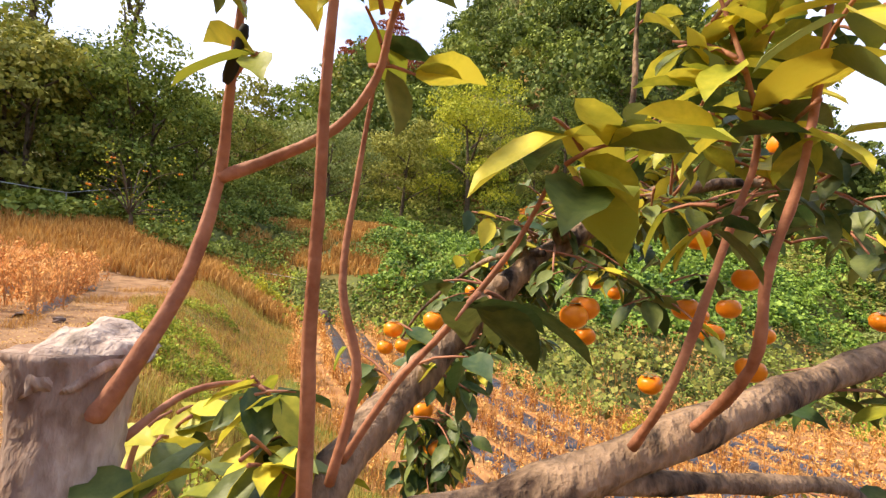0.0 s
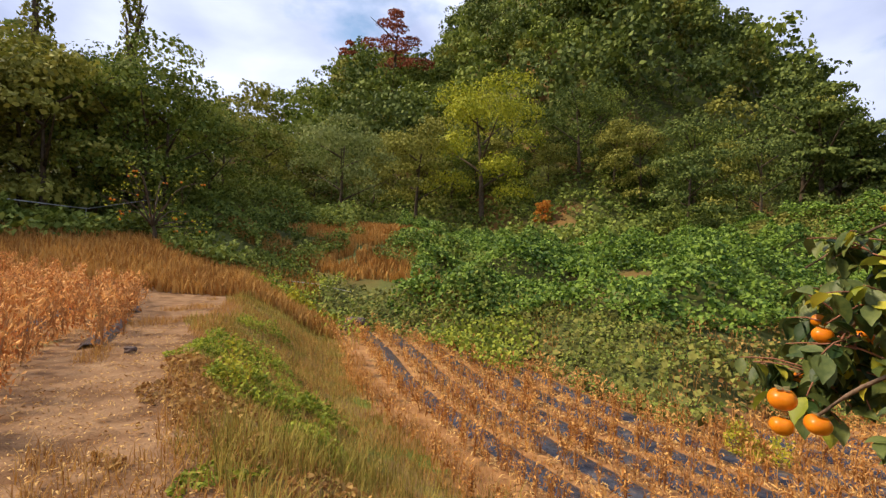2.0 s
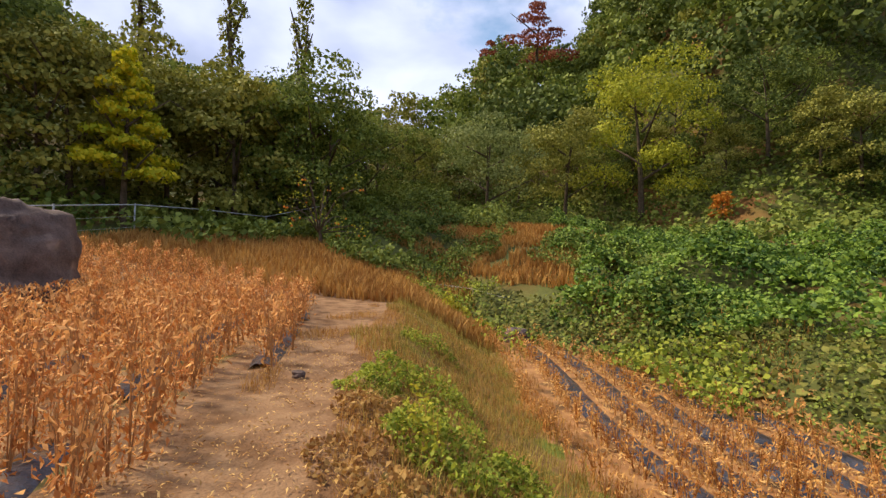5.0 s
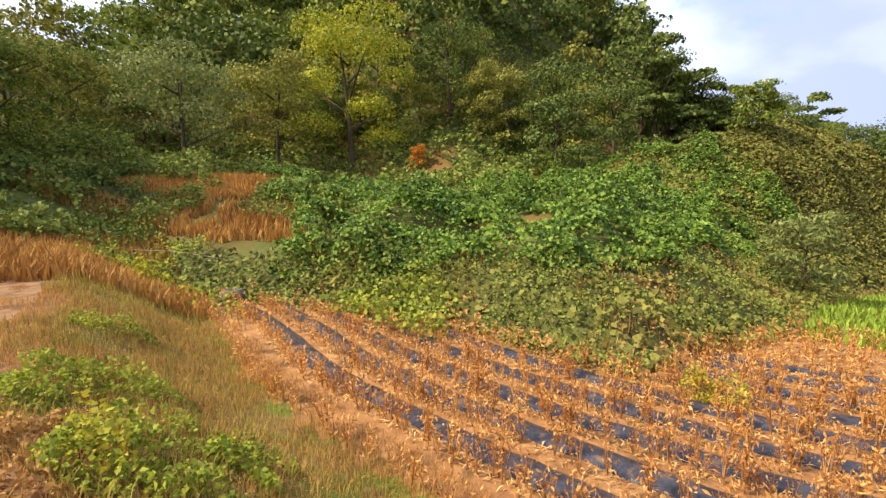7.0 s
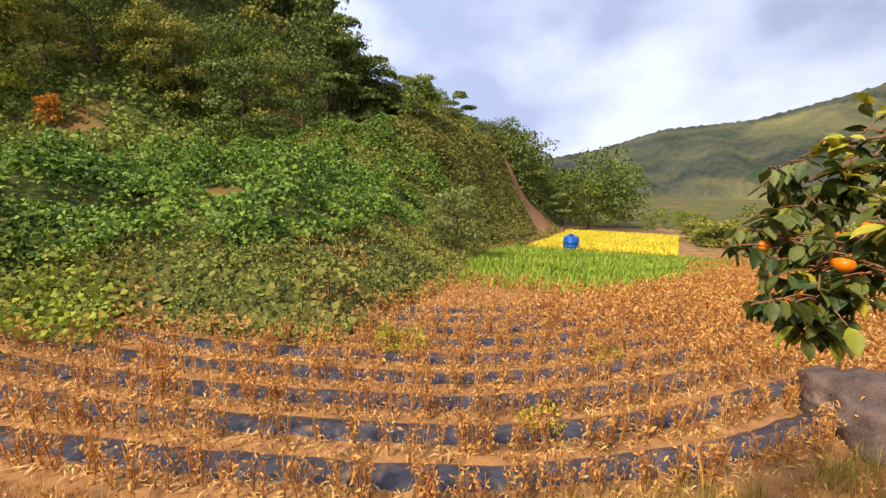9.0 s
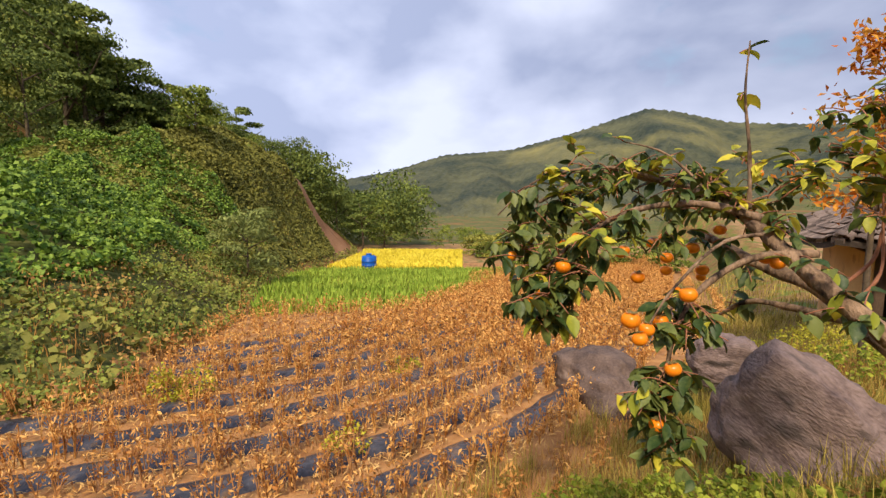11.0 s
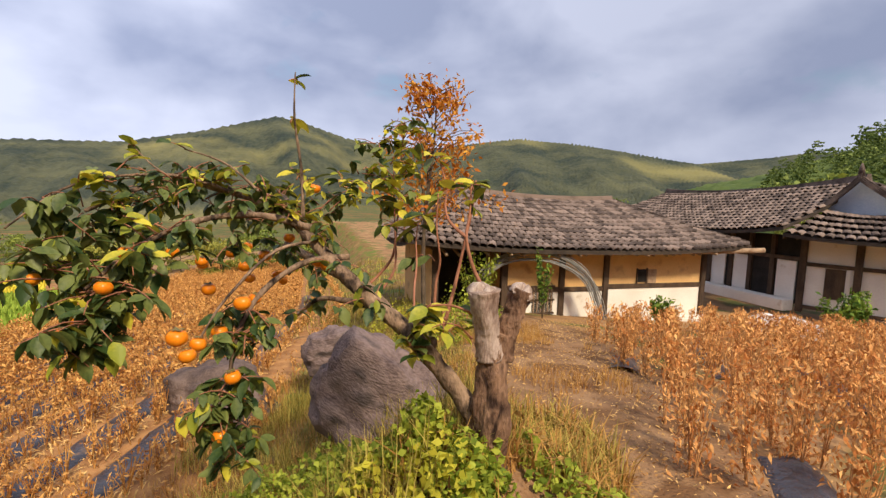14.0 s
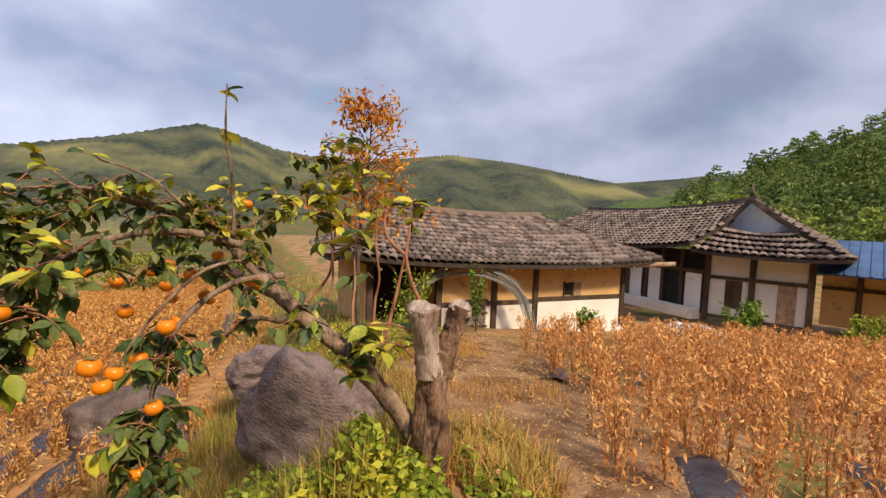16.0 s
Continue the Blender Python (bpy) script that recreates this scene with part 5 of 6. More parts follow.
for i, (s, v, f) in enumerate(BEANS):
    t = thing("soybean_plant", (0, 0, -60), "dried brown soybean plant with curled leaves and pods", "crop plant", "soybean plants beside the path")
    part("stem", mesh_of("stem", *[np.array(q) if k else np.array(q) for k, q in enumerate(stem_variants[i])], M_BEAN_STEM), M_BEAN_STEM, t)
    tagged(part("leaves", mesh_of("leaves", v, f, M_BEAN), M_BEAN, t), kind="stuff")
    protos.append(t)
for i, (x, y) in enumerate(near_up):
    t = protos[i] if i < 6 else copy_thing(protos[i % 6], Matrix())
    s = frng.uniform(0.75, 1.15) * southern(y)
    t.matrix_basis = pose(x, y, ground_z(x, y), frng.normal() * 5, frng.normal() * 5, frng.uniform(0, 360)) @ Matrix.Diagonal((s, s, s, 1))
# fallen leaves and stems on path and under the crop
n = 90000
x, y = frng.uniform(-8, 5, n), frng.uniform(-8, 10, n)
ok = (side_of(FIRST_ROW, x, y) < -1.8) & (rough_noise(x, y, 1.6) + 0.5 * rough_noise(y, x, 4.3) > frng.uniform(-1.2, 0.5, n))
x, y = x[ok], y[ok]
v, f = leaf_quads(np.stack([x, y, height(x, y) + 0.025], 1), frng.uniform(0.012, 0.05, len(x)), frng, 0.32, 0, np.tile([[0, 0, 2.0]], (len(x), 1)))
tagged(new("leaf_litter", mesh_of("leaf_litter", v, f, M_STRAW)), "fallen dry leaves and stalks scattered over the path", "leaf litter", kind="stuff")


# ---------------------------------------------------------------- weeds on the bank
def weed_patch(name, label, material, cx, cy, r, h, n, size, seed, aspect=0.7):
    rng = np.random.default_rng(seed)
    a, q = rng.uniform(0, 6.28, n), np.sqrt(rng.uniform(0, 1, n)) * r
    x, y = cx + q * np.cos(a), cy + q * np.sin(a)
    keep = rough_noise(x + seed, y, 4.0) + 0.6 * rough_noise(y, x - seed, 9.0) > -0.25
    q, x, y = q[keep], x[keep], y[keep]
    n = len(x)
    top = h * (1 - 0.6 * (q / r) ** 2) * (0.7 + 0.6 * rough_noise(x, y, 7.0))
    c = np.stack([x, y, height(x, y) + rng.uniform(0.1, 1, n) ** 0.6 * np.maximum(top, 0.03)], 1)
    v, f = leaf_quads(c, rng.uniform(0.4, 1.7, n) * size, rng, aspect, 0.3, np.tile([[0, 0, 0.7]], (n, 1)))
    g = thing(name, (0, 0, 0), label, "weed", "weeds on the bank")
    part("leaves", mesh_of("leaves", v, f, material), material, g)
    runs = []
    for i in range(12):
        k = int(rng.integers(n))
        p = c[k]
        z = ground_z(p[0], p[1])
        runs.append(([(p[0] + rng.normal() * 0.06, p[1] + rng.normal() * 0.06, z - 0.02), (p[0], p[1], (z + p[2]) / 2), tuple(p)], [0.006, 0.005, 0.003]))
    tagged(part("stems", tubes_mesh("stems", runs, M_BROWNGRASS, 4), M_BROWNGRASS, g), kind="stuff")


for i, (x, y, r, h, n, m) in enumerate([
        (-2.05, 5.6, 0.75, 0.42, 2550, M_WEED), (-1.7, 6.4, 0.6, 0.34, 1500, M_WEED), (-2.8, 7.3, 0.8, 0.42, 2100, M_WEED), (-1.3, 4.4, 0.45, 0.25, 900, M_WEED),
        (-2.1, 4.3, 0.55, 0.2, 715, M_RUSTWEED), (-2.7, 4.8, 0.5, 0.16, 495, M_RUSTWEED), (-1.5, 3.6, 0.5, 0.18, 605, M_RUSTWEED), (-2.3, 3.5, 0.45, 0.14, 440, M_RUSTWEED), (-0.9, 3.2, 0.5, 0.2, 495, M_RUSTWEED), (-1.6, 2.9, 0.4, 0.12, 600, M_WEED), (-2.9, 5.9, 0.5, 0.2, 800, M_RUSTWEED), (-3.3, 6.6, 0.4, 0.16, 500, M_WEED),
        (0.1, -0.35, 0.4, 0.3, 900, M_RUSTWEED), (-0.25, -0.5, 0.35, 0.2, 700, M_WEED), (-0.3, -0.15, 0.35, 0.4, 900, M_WEED), (0.3, -0.5, 0.4, 0.25, 700, M_RUSTWEED),
        (-2.3, 5.3, 0.28, 0.6, 272, M_YELLOWWEED), (-3.4, 10.5, 0.6, 0.4, 1020, M_WEED), (0.55, 1.55, 0.45, 0.26, 700, M_WEED), (0.1, 0.95, 0.4, 0.24, 600, M_WEED),
        (1.1, 2.2, 0.5, 0.4, 1530, M_WEED), (0.35, 0.45, 0.3, 0.32, 260, M_YELLOWWEED), (0.75, 1.0, 0.35, 0.3, 260, M_YELLOWWEED), (2.1, 0.9, 0.7, 0.5, 1870, M_WEED), (-0.6, 2.7, 0.5, 0.25, 850, M_WEED),
        (5.0, 6.4, 0.5, 0.6, 1190, M_YELLOWWEED), (-4.2, 19.2, 0.6, 1.1, 850, M_YELLOWWEED), (-3.0, 18.2, 0.35, 0.7, 442, M_YELLOWWEED), (4.0, -3.2, 1.0, 0.8, 2380, M_WEED), (6.5, -3.4, 1.0, 0.6, 1530, M_YELLOWWEED),
        (-0.2, 0.22, 0.24, 0.34, 420, M_WEED), (0.05, 0.2, 0.22, 0.3, 300, M_YELLOWWEED), (-0.32, 0.5, 0.3, 0.22, 420, M_WEED), (-0.15, 0.85, 0.35, 0.24, 460, M_WEED), (0.28, 0.25, 0.25, 0.4, 500, M_WEED), (-0.1, 0.35, 0.2, 0.42, 260, M_YELLOWWEED), (-0.45, 1.5, 0.4, 0.2, 420, M_WEED), (0.3, 1.9, 0.5, 0.35, 900, M_WEED), (0.9, 0.3, 0.5, 0.4, 900, M_WEED), (1.5, 0.3, 0.6, 0.45, 1100, M_WEED),
        (3.6, 3.4, 0.3, 0.3, 272, M_YELLOWWEED), (6.5, 3.2, 0.35, 0.3, 272, M_YELLOWWEED)]):
    weed_patch("weed", "bright yellow-green leafy weeds" if m is M_YELLOWWEED else "withered rust-brown weeds on the bank" if m is M_RUSTWEED else "green leafy weeds growing on the grassy bank", m, x, y, r, h, int(n * 1.5) if y < 12 else n, 0.04 if y < 12 else 0.11, 300 + i)


# ---------------------------------------------------------------- rocks
def rock(name, label, at, size, rz, material, seed, tilt=(0, 0)):
    bm = bmesh.new()
    bmesh.ops.create_icosphere(bm, subdivisions=5, radius=1)
    off = Vector((seed * 3.1, seed * 1.7, 0))
    for v in bm.verts:
        d = v.co.normalized()
        q = noise.noise(d * 0.9 + off) * 0.32 + noise.noise(d * 2.2 + off) * 0.13 + noise.noise(d * 6 + off) * 0.035 + abs(noise.noise(d * 3.3 + off)) * -0.10
        flat = 1 / max(abs(d.x), abs(d.y), abs(d.z)) ** 0.45
        v.co = d * flat * (0.92 + q)
        v.co.x *= size[0]
        v.co.y *= size[1]
        v.co.z *= size[2]
    me = bpy.data.meshes.new(name)
    for f in bm.faces:
        f.smooth = True
    bm.to_mesh(me)
    bm.free()
    me.materials.append(material)
    o = tagged(new(name, me), label, "boulder")
    o.matrix_basis = pose(*at, tilt[0], tilt[1], rz)
    return o


rock("boulder", "large grey-violet banded boulder leaning beside the persimmon tree", (2.2, -0.74, -0.42), (0.62, 0.5, 0.56), 50, M_ROCK, 2, (8, -30))
rock("boulder", "dark red-brown boulder at the edge of the field", (5.6, 0.0, -1.52), (1.0, 0.65, 0.62), 20, M_ROCKDARK, 5)
rock("boulder", "grey boulder half hidden in weeds behind the tree", (4.9, -1.5, -0.8), (0.42, 0.4, 0.4), 70, M_ROCK, 7)
rock("boulder", "big dark rounded boulder at the end of the bean field", (-11.8, 8.7, 1.15), (1.35, 1.35, 1.5), 10, M_ROCKDARK, 9)
rock("stone", "pinkish field stone at the far corner of the lower field", (-1.8, 16.8, -1.15), (0.45, 0.3, 0.35), 30, M_ROCK, 11)
o = rock("clod", "dark clod of earth lying on the path", (-4.2, 6.68, 0.03), (0.09, 0.07, 0.06), 0, M_ROCKDARK, 13)


# ---------------------------------------------------------------- fence, tank, wire
def fence():
    g = thing("fence", (0, 0, 0), "galvanised wire fence with thin posts along the wood edge", "fence")
    line = [(-18.6, 11.5), (-17.9, 15.0), (-18.0, 18.5), (-17.3, 21.7), (-16.4, 25.9), (-14.5, 29)]
    tops = []
    for x, y in line:
        z = ground_z(x, y)
        part("post", mesh_of("post", *tube([(x, y, z - 0.2), (x, y, z + 1.5)], [0.03, 0.03], 8), M_METAL, True), M_METAL, g)
        tops.append((x, y, z))
    for k, r in ((1.45, 0.026), (0.95, 0.006), (0.5, 0.006)):
        part("rail" if k > 1 else "wire", mesh_of("rail", *tube([(x, y, z + k) for x, y, z in tops], [r] * len(tops), 6), M_METAL, True), M_METAL, g)
    g2 = thing("fence", (0, 0, 0), "slack wire net strung on thin stakes above the lower field", "fence")
    tops = []
    for x, y, z in ((-10.5, 26.2, 0.5), (-3.9, 22.2, -0.05), (-0.5, 19.8, -0.45), (2.28, 16.4, -1.05), (3.3, 12.9, -1.2)):
        g = ground_z(x, y)
        part("stake", mesh_of("stake", *tube([(x, y, min(g, z) - 0.3), (x + 0.03, y, z)], [0.016, 0.014], 7), M_METAL, True), M_METAL, g2)
        tops.append(Vector((x, y, z)))
    run = []
    for a, b in zip(tops[:-1], tops[1:]):
        for i in range(8):
            t = i / 8
            run.append(a.lerp(b, t) - Vector((0, 0, 0.25 * t * (1 - t))))
    run.append(tops[-1])
    part("wire", mesh_of("wire", *tube(run, [0.009] * len(run), 5), M_WIRE, True), M_WIRE, g2)


fence()


def tank(at):
    t = thing("water_tank", at, "blue plastic water tank standing in the green field", "tank")
    prof = [(0.0, 0.0), (0.52, 0.0), (0.56, 0.05), (0.56, 0.3), (0.58, 0.32), (0.58, 0.36), (0.56, 0.38), (0.56, 0.62), (0.58, 0.64), (0.58, 0.68), (0.56, 0.7), (0.56, 0.95), (0.5, 1.03), (0.2, 1.1), (0.2, 1.16), (0.0, 1.17)]
    vs, fs, n = [], [], 28
    for r, z in prof:
        for k in range(n):
            a = 2 * math.pi * k / n
            vs.append(Vector((r * math.cos(a), r * math.sin(a), z)))
    for i in range(len(prof) - 1):
        for k in range(n):
            a, b = i * n + k, i * n + (k + 1) % n
            fs.append((a, b, b + n, a + n))
    part("body", mesh_of("body", vs, fs, M_TANK, True), M_TANK, t)
    part("lid", mesh_of("lid", *tube([(0, 0, 1.16), (0, 0, 1.22)], [0.23, 0.21], 20), M_TANK, True), M_TANK, t, "round screw lid")


tank((32.9, 10.2, ground_z(32.9, 10.2)))


# ---------------------------------------------------------------- the persimmon tree
def leaf_shape(L=0.13, w=0.075, cup=0.012, droop=0.25):
    """One pointed oval leaf with a keel and a drooping tip; nine verts a side row."""
    rows = [(0.0, 0.0), (0.18, 0.62), (0.42, 1.0), (0.66, 0.84), (0.86, 0.42), (1.0, 0.0)]
    vs, fs = [], []
    for t, k in rows:
        x = t * L
        z = -droop * L * t * t
        if k == 0:
            vs.append((x, 0, z))
        else:
            vs += [(x, -k * w / 2, z + cup), (x, 0, z), (x, k * w / 2, z + cup)]
    # index rows: 0 | 1 2 3 | 4 5 6 | 7 8 9 | 10 11 12 | 13
    fs += [(0, 2, 1), (0, 3, 2)]
    for a in (1, 4, 7):
        fs += [(a, a + 1, a + 4, a + 3), (a + 1, a + 2, a + 5, a + 4)]
    fs += [(10, 11, 13), (11, 12, 13)]
    return np.array(vs), fs


LEAF_V, LEAF_F = leaf_shape()


def leaves_mesh(name, items, material):
    """items: (place, direction, roll, size)."""
    vs, fs = [], []
    for p, d, roll, s in items:
        d = Vector(d).normalized()
        m = d.to_track_quat("X", "Z").to_matrix() @ Matrix.Rotation(roll, 3, "X")
        k = len(vs)
        vs += [Vector(p) + m @ (Vector(q) * s) for q in LEAF_V]
        fs += [tuple(k + i for i in f) for f in LEAF_F]
    return mesh_of(name, vs, fs, material, True)


def persimmon_tree():
    t = thing("persimmon_tree", (0, 0, 0), "old pollarded persimmon tree with orange fruit and thinning leaves", "tree")
    rr = random.Random(17)
    # stump: short rough trunk dividing into two sawn horns
    st = []
    knots = np.linspace(0, 1, 25)
    st.append((bend([(0.05, -0.10, 0.05), (0.03, -0.08, 0.35), (0.0, -0.06, 0.6), (0.0, -0.07, 0.8), (-0.01, -0.07, 0.93)], 6), np.interp(knots, [0, 0.3, 0.55, 0.8, 1], [0.15, 0.1, 0.076, 0.08, 0.07])))
    st.append((bend([(0.0, -0.05, 0.80), (0.0, -0.03, 0.92), (0.0, 0.0, 1.04), (0.0, 0.01, 1.145)], 8), np.interp(knots, [0, 0.4, 0.7, 1], [0.075, 0.060, 0.066, 0.080])))
    st.append((bend([(-0.01, -0.09, 0.80), (-0.03, -0.12, 0.92), (-0.055, -0.155, 1.03), (-0.075, -0.18, 1.14)], 8), np.interp(knots, [0, 0.4, 0.7, 1], [0.07, 0.052, 0.05, 0.062])))
    def gnarl(me, depth):
        for v in me.vertices:
            c = v.co
            v.co = c + Vector((c.x + 0.02, c.y + 0.08, 0)).normalized() * depth * (noise.noise(Vector((c.x * 16, c.y * 16, c.z * 5))) + 0.6 * noise.noise(c * 34))
        return me
    trunk = part("trunk", gnarl(tubes_mesh("trunk", [st[0], st[2]], M_STUMP, 34, 0.08), 0.032), M_STUMP, t)
    part("bare_stub", gnarl(tubes_mesh("bare_stub", st[1:2], M_STUB, 34, 0.05), 0.014), M_STUB, trunk, "silvery branch stub shedding its bark")
    # sawn, heart-shaped weathered tops
    for (x, y, z, r, tx, ty), lab in (((0.0, 0.01, 1.150, 0.078, 8, -14), "silvery weathered sawn top of the branch stub"), ((-0.078, -0.185, 1.142, 0.060, 22, -16), "peeling grey sawn top of the second stub")):
        bm = bmesh.new()
        bmesh.ops.create_icosphere(bm, subdivisions=4, radius=1)
        for v in bm.verts:
            d = v.co.copy()
            a = math.atan2(d.y, d.x)
            notch = 1 - 0.28 * max(0, math.cos(a - 2.2)) ** 6
            q = 1 + 0.16 * noise.noise(d * 1.6 + Vector((x * 30, 1, z))) + 0.06 * noise.noise(d * 5)
            v.co = Vector((d.x * r * notch * q, d.y * r * notch * q, d.z * 0.026 * q + 0.022 * noise.noise(Vector((d.x * 2.2, d.y * 2.2, z * 9))) - 0.03 * (1 - abs(d.z)) - (0.03 * (1 - notch) / 0.28 if d.z > 0 else 0)))
        o = part("sawn_stub", bm, M_CUT, trunk, lab, smooth=True)
        o.matrix_basis = pose(x, y, z, tx, ty, 0)
    # main limbs
    A = [(0.04, -0.05, 0.40), (0.12, 0.03, 0.58), (0.22, 0.13, 0.75), (0.33, 0.22, 0.90), (0.46, 0.33, 1.02), (0.62, 0.44, 1.17), (0.76, 0.50, 1.29), (0.90, 0.54, 1.38), (1.05, 0.61, 1.48), (1.22, 0.72, 1.55), (1.36, 0.86, 1.60), (1.47, 1.03, 1.63), (1.50, 1.25, 1.58), (1.46, 1.48, 1.46)]
    limbs = [(A, 0.052, 0.011), ([(0.84, 0.48, 1.38), (0.93, 0.75, 1.46), (0.98, 1.05, 1.43), (0.95, 1.32, 1.30), (0.92, 1.5, 1.14)], 0.022, 0.007),
             ([(0.30, 0.1, 0.80), (0.62, 0.12, 0.88), (0.98, 0.12, 1.02), (1.35, 0.22, 1.10), (1.8, 0.3, 1.22)], 0.05, 0.025),
             ([(0.72, 0.12, 0.92), (1.1, 0.16, 0.9), (1.42, 0.22, 0.86), (1.6, 0.3, 0.72)], 0.024, 0.01),
             ([(0.66, 0.38, 1.25), (0.72, 0.62, 1.22), (0.70, 0.86, 1.06), (0.66, 0.98, 0.80), (0.63, 1.0, 0.45)], 0.020, 0.006),
             ([(0.78, 0.44, 1.33), (0.70, 0.75, 1.30), (0.55, 1.02, 1.12), (0.48, 1.14, 0.98)], 0.010, 0.004),
             ([(0.95, 0.52, 1.44), (1.02, 0.5, 1.72), (1.04, 0.53, 2.0), (1.05, 0.52, 2.26)], 0.012, 0.003),
             ([(0.83, 0.08, 1.0), (0.83, -0.02, 1.14), (0.88, -0.05, 1.36), (0.91, -0.06, 1.52), (0.86, -0.02, 1.75)], 0.009, 0.003),
             ([(0.95, 0.10, 1.02), (0.93, -0.05, 1.17), (0.92, -0.08, 1.31), (0.94, -0.11, 1.47), (0.95, -0.13, 1.75), (0.93, -0.14, 2.06)], 0.010, 0.003),
             ([(1.1, 0.63, 1.5), (1.15, 0.85, 1.72), (1.25, 1.05, 1.80)], 0.010, 0.003),
             ([(1.3, 0.8, 1.58), (1.3, 1.1, 1.66), (1.2, 1.5, 1.6), (1.05, 1.75, 1.4)], 0.012, 0.004),
             ([(1.45, 1.0, 1.6), (1.62, 1.15, 1.72), (1.75, 1.25, 1.86)], 0.008, 0.002),
             ([(0.98, 0.56, 1.46), (1.3, 0.5, 1.56), (1.6, 0.45, 1.55), (1.9, 0.5, 1.45)], 0.02, 0.006)]
    for k, (line, r0, r1) in enumerate(limbs):
        p = bend(line, 5)
        w = [(r0 * (1 - i / (len(p) - 1)) + r1 * i / (len(p) - 1)) * (1 + 0.12 * math.sin(i * 1.9 + k)) for i in range(len(p))]
        bark = M_SHOOT if k in (7, 8) else M_BARK
        part("limb", mesh_of("limb", *tube(p, w, 14 if r0 > 0.02 else 8, 0.07, k), bark, True), bark, t)
    shoots = [([(0.06, -0.06, 1.08), (0.10, -0.06, 1.15), (0.14, -0.03, 1.26), (0.16, -0.01, 1.385), (0.175, -0.04, 1.5), (0.19, -0.06, 1.64)], 0.013),
              ([(0.16, -0.01, 1.385), (0.225, 0.0, 1.42), (0.31, -0.01, 1.47), (0.36, -0.03, 1.54), (0.38, -0.05, 1.63), (0.44, -0.04, 1.8)], 0.010),
              ([(0.30, 0.02, 0.86), (0.305, -0.05, 1.05), (0.305, -0.09, 1.19), (0.31, -0.13, 1.33), (0.315, -0.18, 1.5), (0.33, -0.22, 1.68)], 0.012),
              ([(0.33, 0.05, 0.95), (0.36, 0.02, 1.12), (0.33, 0.02, 1.25), (0.34, 0.04, 1.42), (0.36, 0.02, 1.6)], 0.009),
              ([(0.05, 0.03, 1.02), (0.10, 0.12, 1.06), (0.18, 0.2, 1.05), (0.26, 0.24, 0.98)], 0.007),
              ([(0.04, 0.04, 0.9), (0.02, 0.14, 0.98), (0.04, 0.2, 1.0)], 0.006),
              ([(0.34, 0.17, 0.93), (0.42, 0.12, 1.08), (0.50, 0.05, 1.2), (0.58, 0.0, 1.33), (0.62, -0.04, 1.44)], 0.008)]
    for k, (line, r0) in enumerate(shoots):
        p = bend(line, 5)
        part("shoot", mesh_of("shoot", *tube(p, np.linspace(r0, r0 * 0.35, len(p)), 8, 0.08, k + 40), M_SHOOT, True), M_SHOOT, t)
    clip = [(0.172, -0.05, 1.50), (0.186, -0.062, 1.53), (0.196, -0.066, 1.57)]
    part("graft_clip", mesh_of("graft_clip", *tube(bend(clip, 3), [0.004, 0.007, 0.008, 0.007, 0.006, 0.007, 0.004], 8), M_DARK, True), M_DARK, t, "dark bent grafting clip")
    # thin twigs that carry the leaves
    twigs, yel, grn = [], [], []

    def spray(c, n, reach, dark, up, size=1.0, per=5):
        for _ in range(n):
            a, e = rr.uniform(0, 6.28), rr.uniform(-0.5, 0.9) + up
            L = reach * rr.uniform(0.5, 1.0)
            d = Vector((math.cos(a), math.sin(a), e)).normalized()
            q0 = Vector(c) + Vector((rr.uniform(-.03, .03), rr.uniform(-.03, .03), rr.uniform(-.03, .03)))
            q1 = q0 + d * L * 0.5
            q2 = q0 + d * L + Vector((0, 0, -0.15 * L))
            twigs.append((bend([q0, q1, q2], 2), [0.004, 0.0035, 0.003, 0.0026, 0.002]))
            for i in range(per):
                s = q0.lerp(q2, rr.uniform(0.3, 1.05))
                b = rr.uniform(0, 6.28)
                ld = Vector((math.cos(b), math.sin(b), rr.uniform(-1.5, 0.1) if dark else rr.uniform(-0.7, 0.7)))
                (grn if (dark and rr.random() < 0.86) or (not dark and rr.random() < 0.28) else yel).append((s, ld, rr.uniform(-0.6, 0.6), size * rr.uniform(0.65, 1.15)))
    # dark hanging clusters
    for c in [(0.95, 1.35, 1.28), (0.98, 1.5, 1.1), (0.85, 1.5, 1.02), (1.05, 1.6, 1.2), (1.12, 1.7, 1.3), (0.9, 1.62, 0.95), (1.1, 1.45, 0.98), (1.4, 1.5, 1.4), (1.2, 1.62, 1.5), (0.98, 1.2, 1.4), (1.45, 1.3, 1.5), (0.8, 1.35, 1.15)]:
        spray(c, 8, 0.24, True, -0.35, 0.8, 7)
    for c in [(0.66, 0.92, 0.92), (0.64, 0.98, 0.72), (0.62, 1.0, 0.55), (0.65, 0.96, 0.4), (0.6, 1.04, 0.66), (0.7, 0.9, 1.04)]:
        spray(c, 9, 0.17, True, -0.5, 0.7, 7)
    for c in [(1.4, 0.92, 1.55), (1.25, 0.75, 1.52), (1.05, 0.65, 1.42), (1.5, 1.15, 1.52), (1.3, 1.1, 1.6), (1.6, 0.45, 1.5), (1.3, 0.5, 1.5), (1.85, 0.5, 1.42), (1.5, 0.25, 1.08), (1.8, 0.3, 1.18), (1.5, 0.28, 0.8), (1.2, 0.55, 1.25), (1.1, 0.85, 1.3)]:
        spray(c, 4, 0.24, True, -0.1, 0.75, 5)
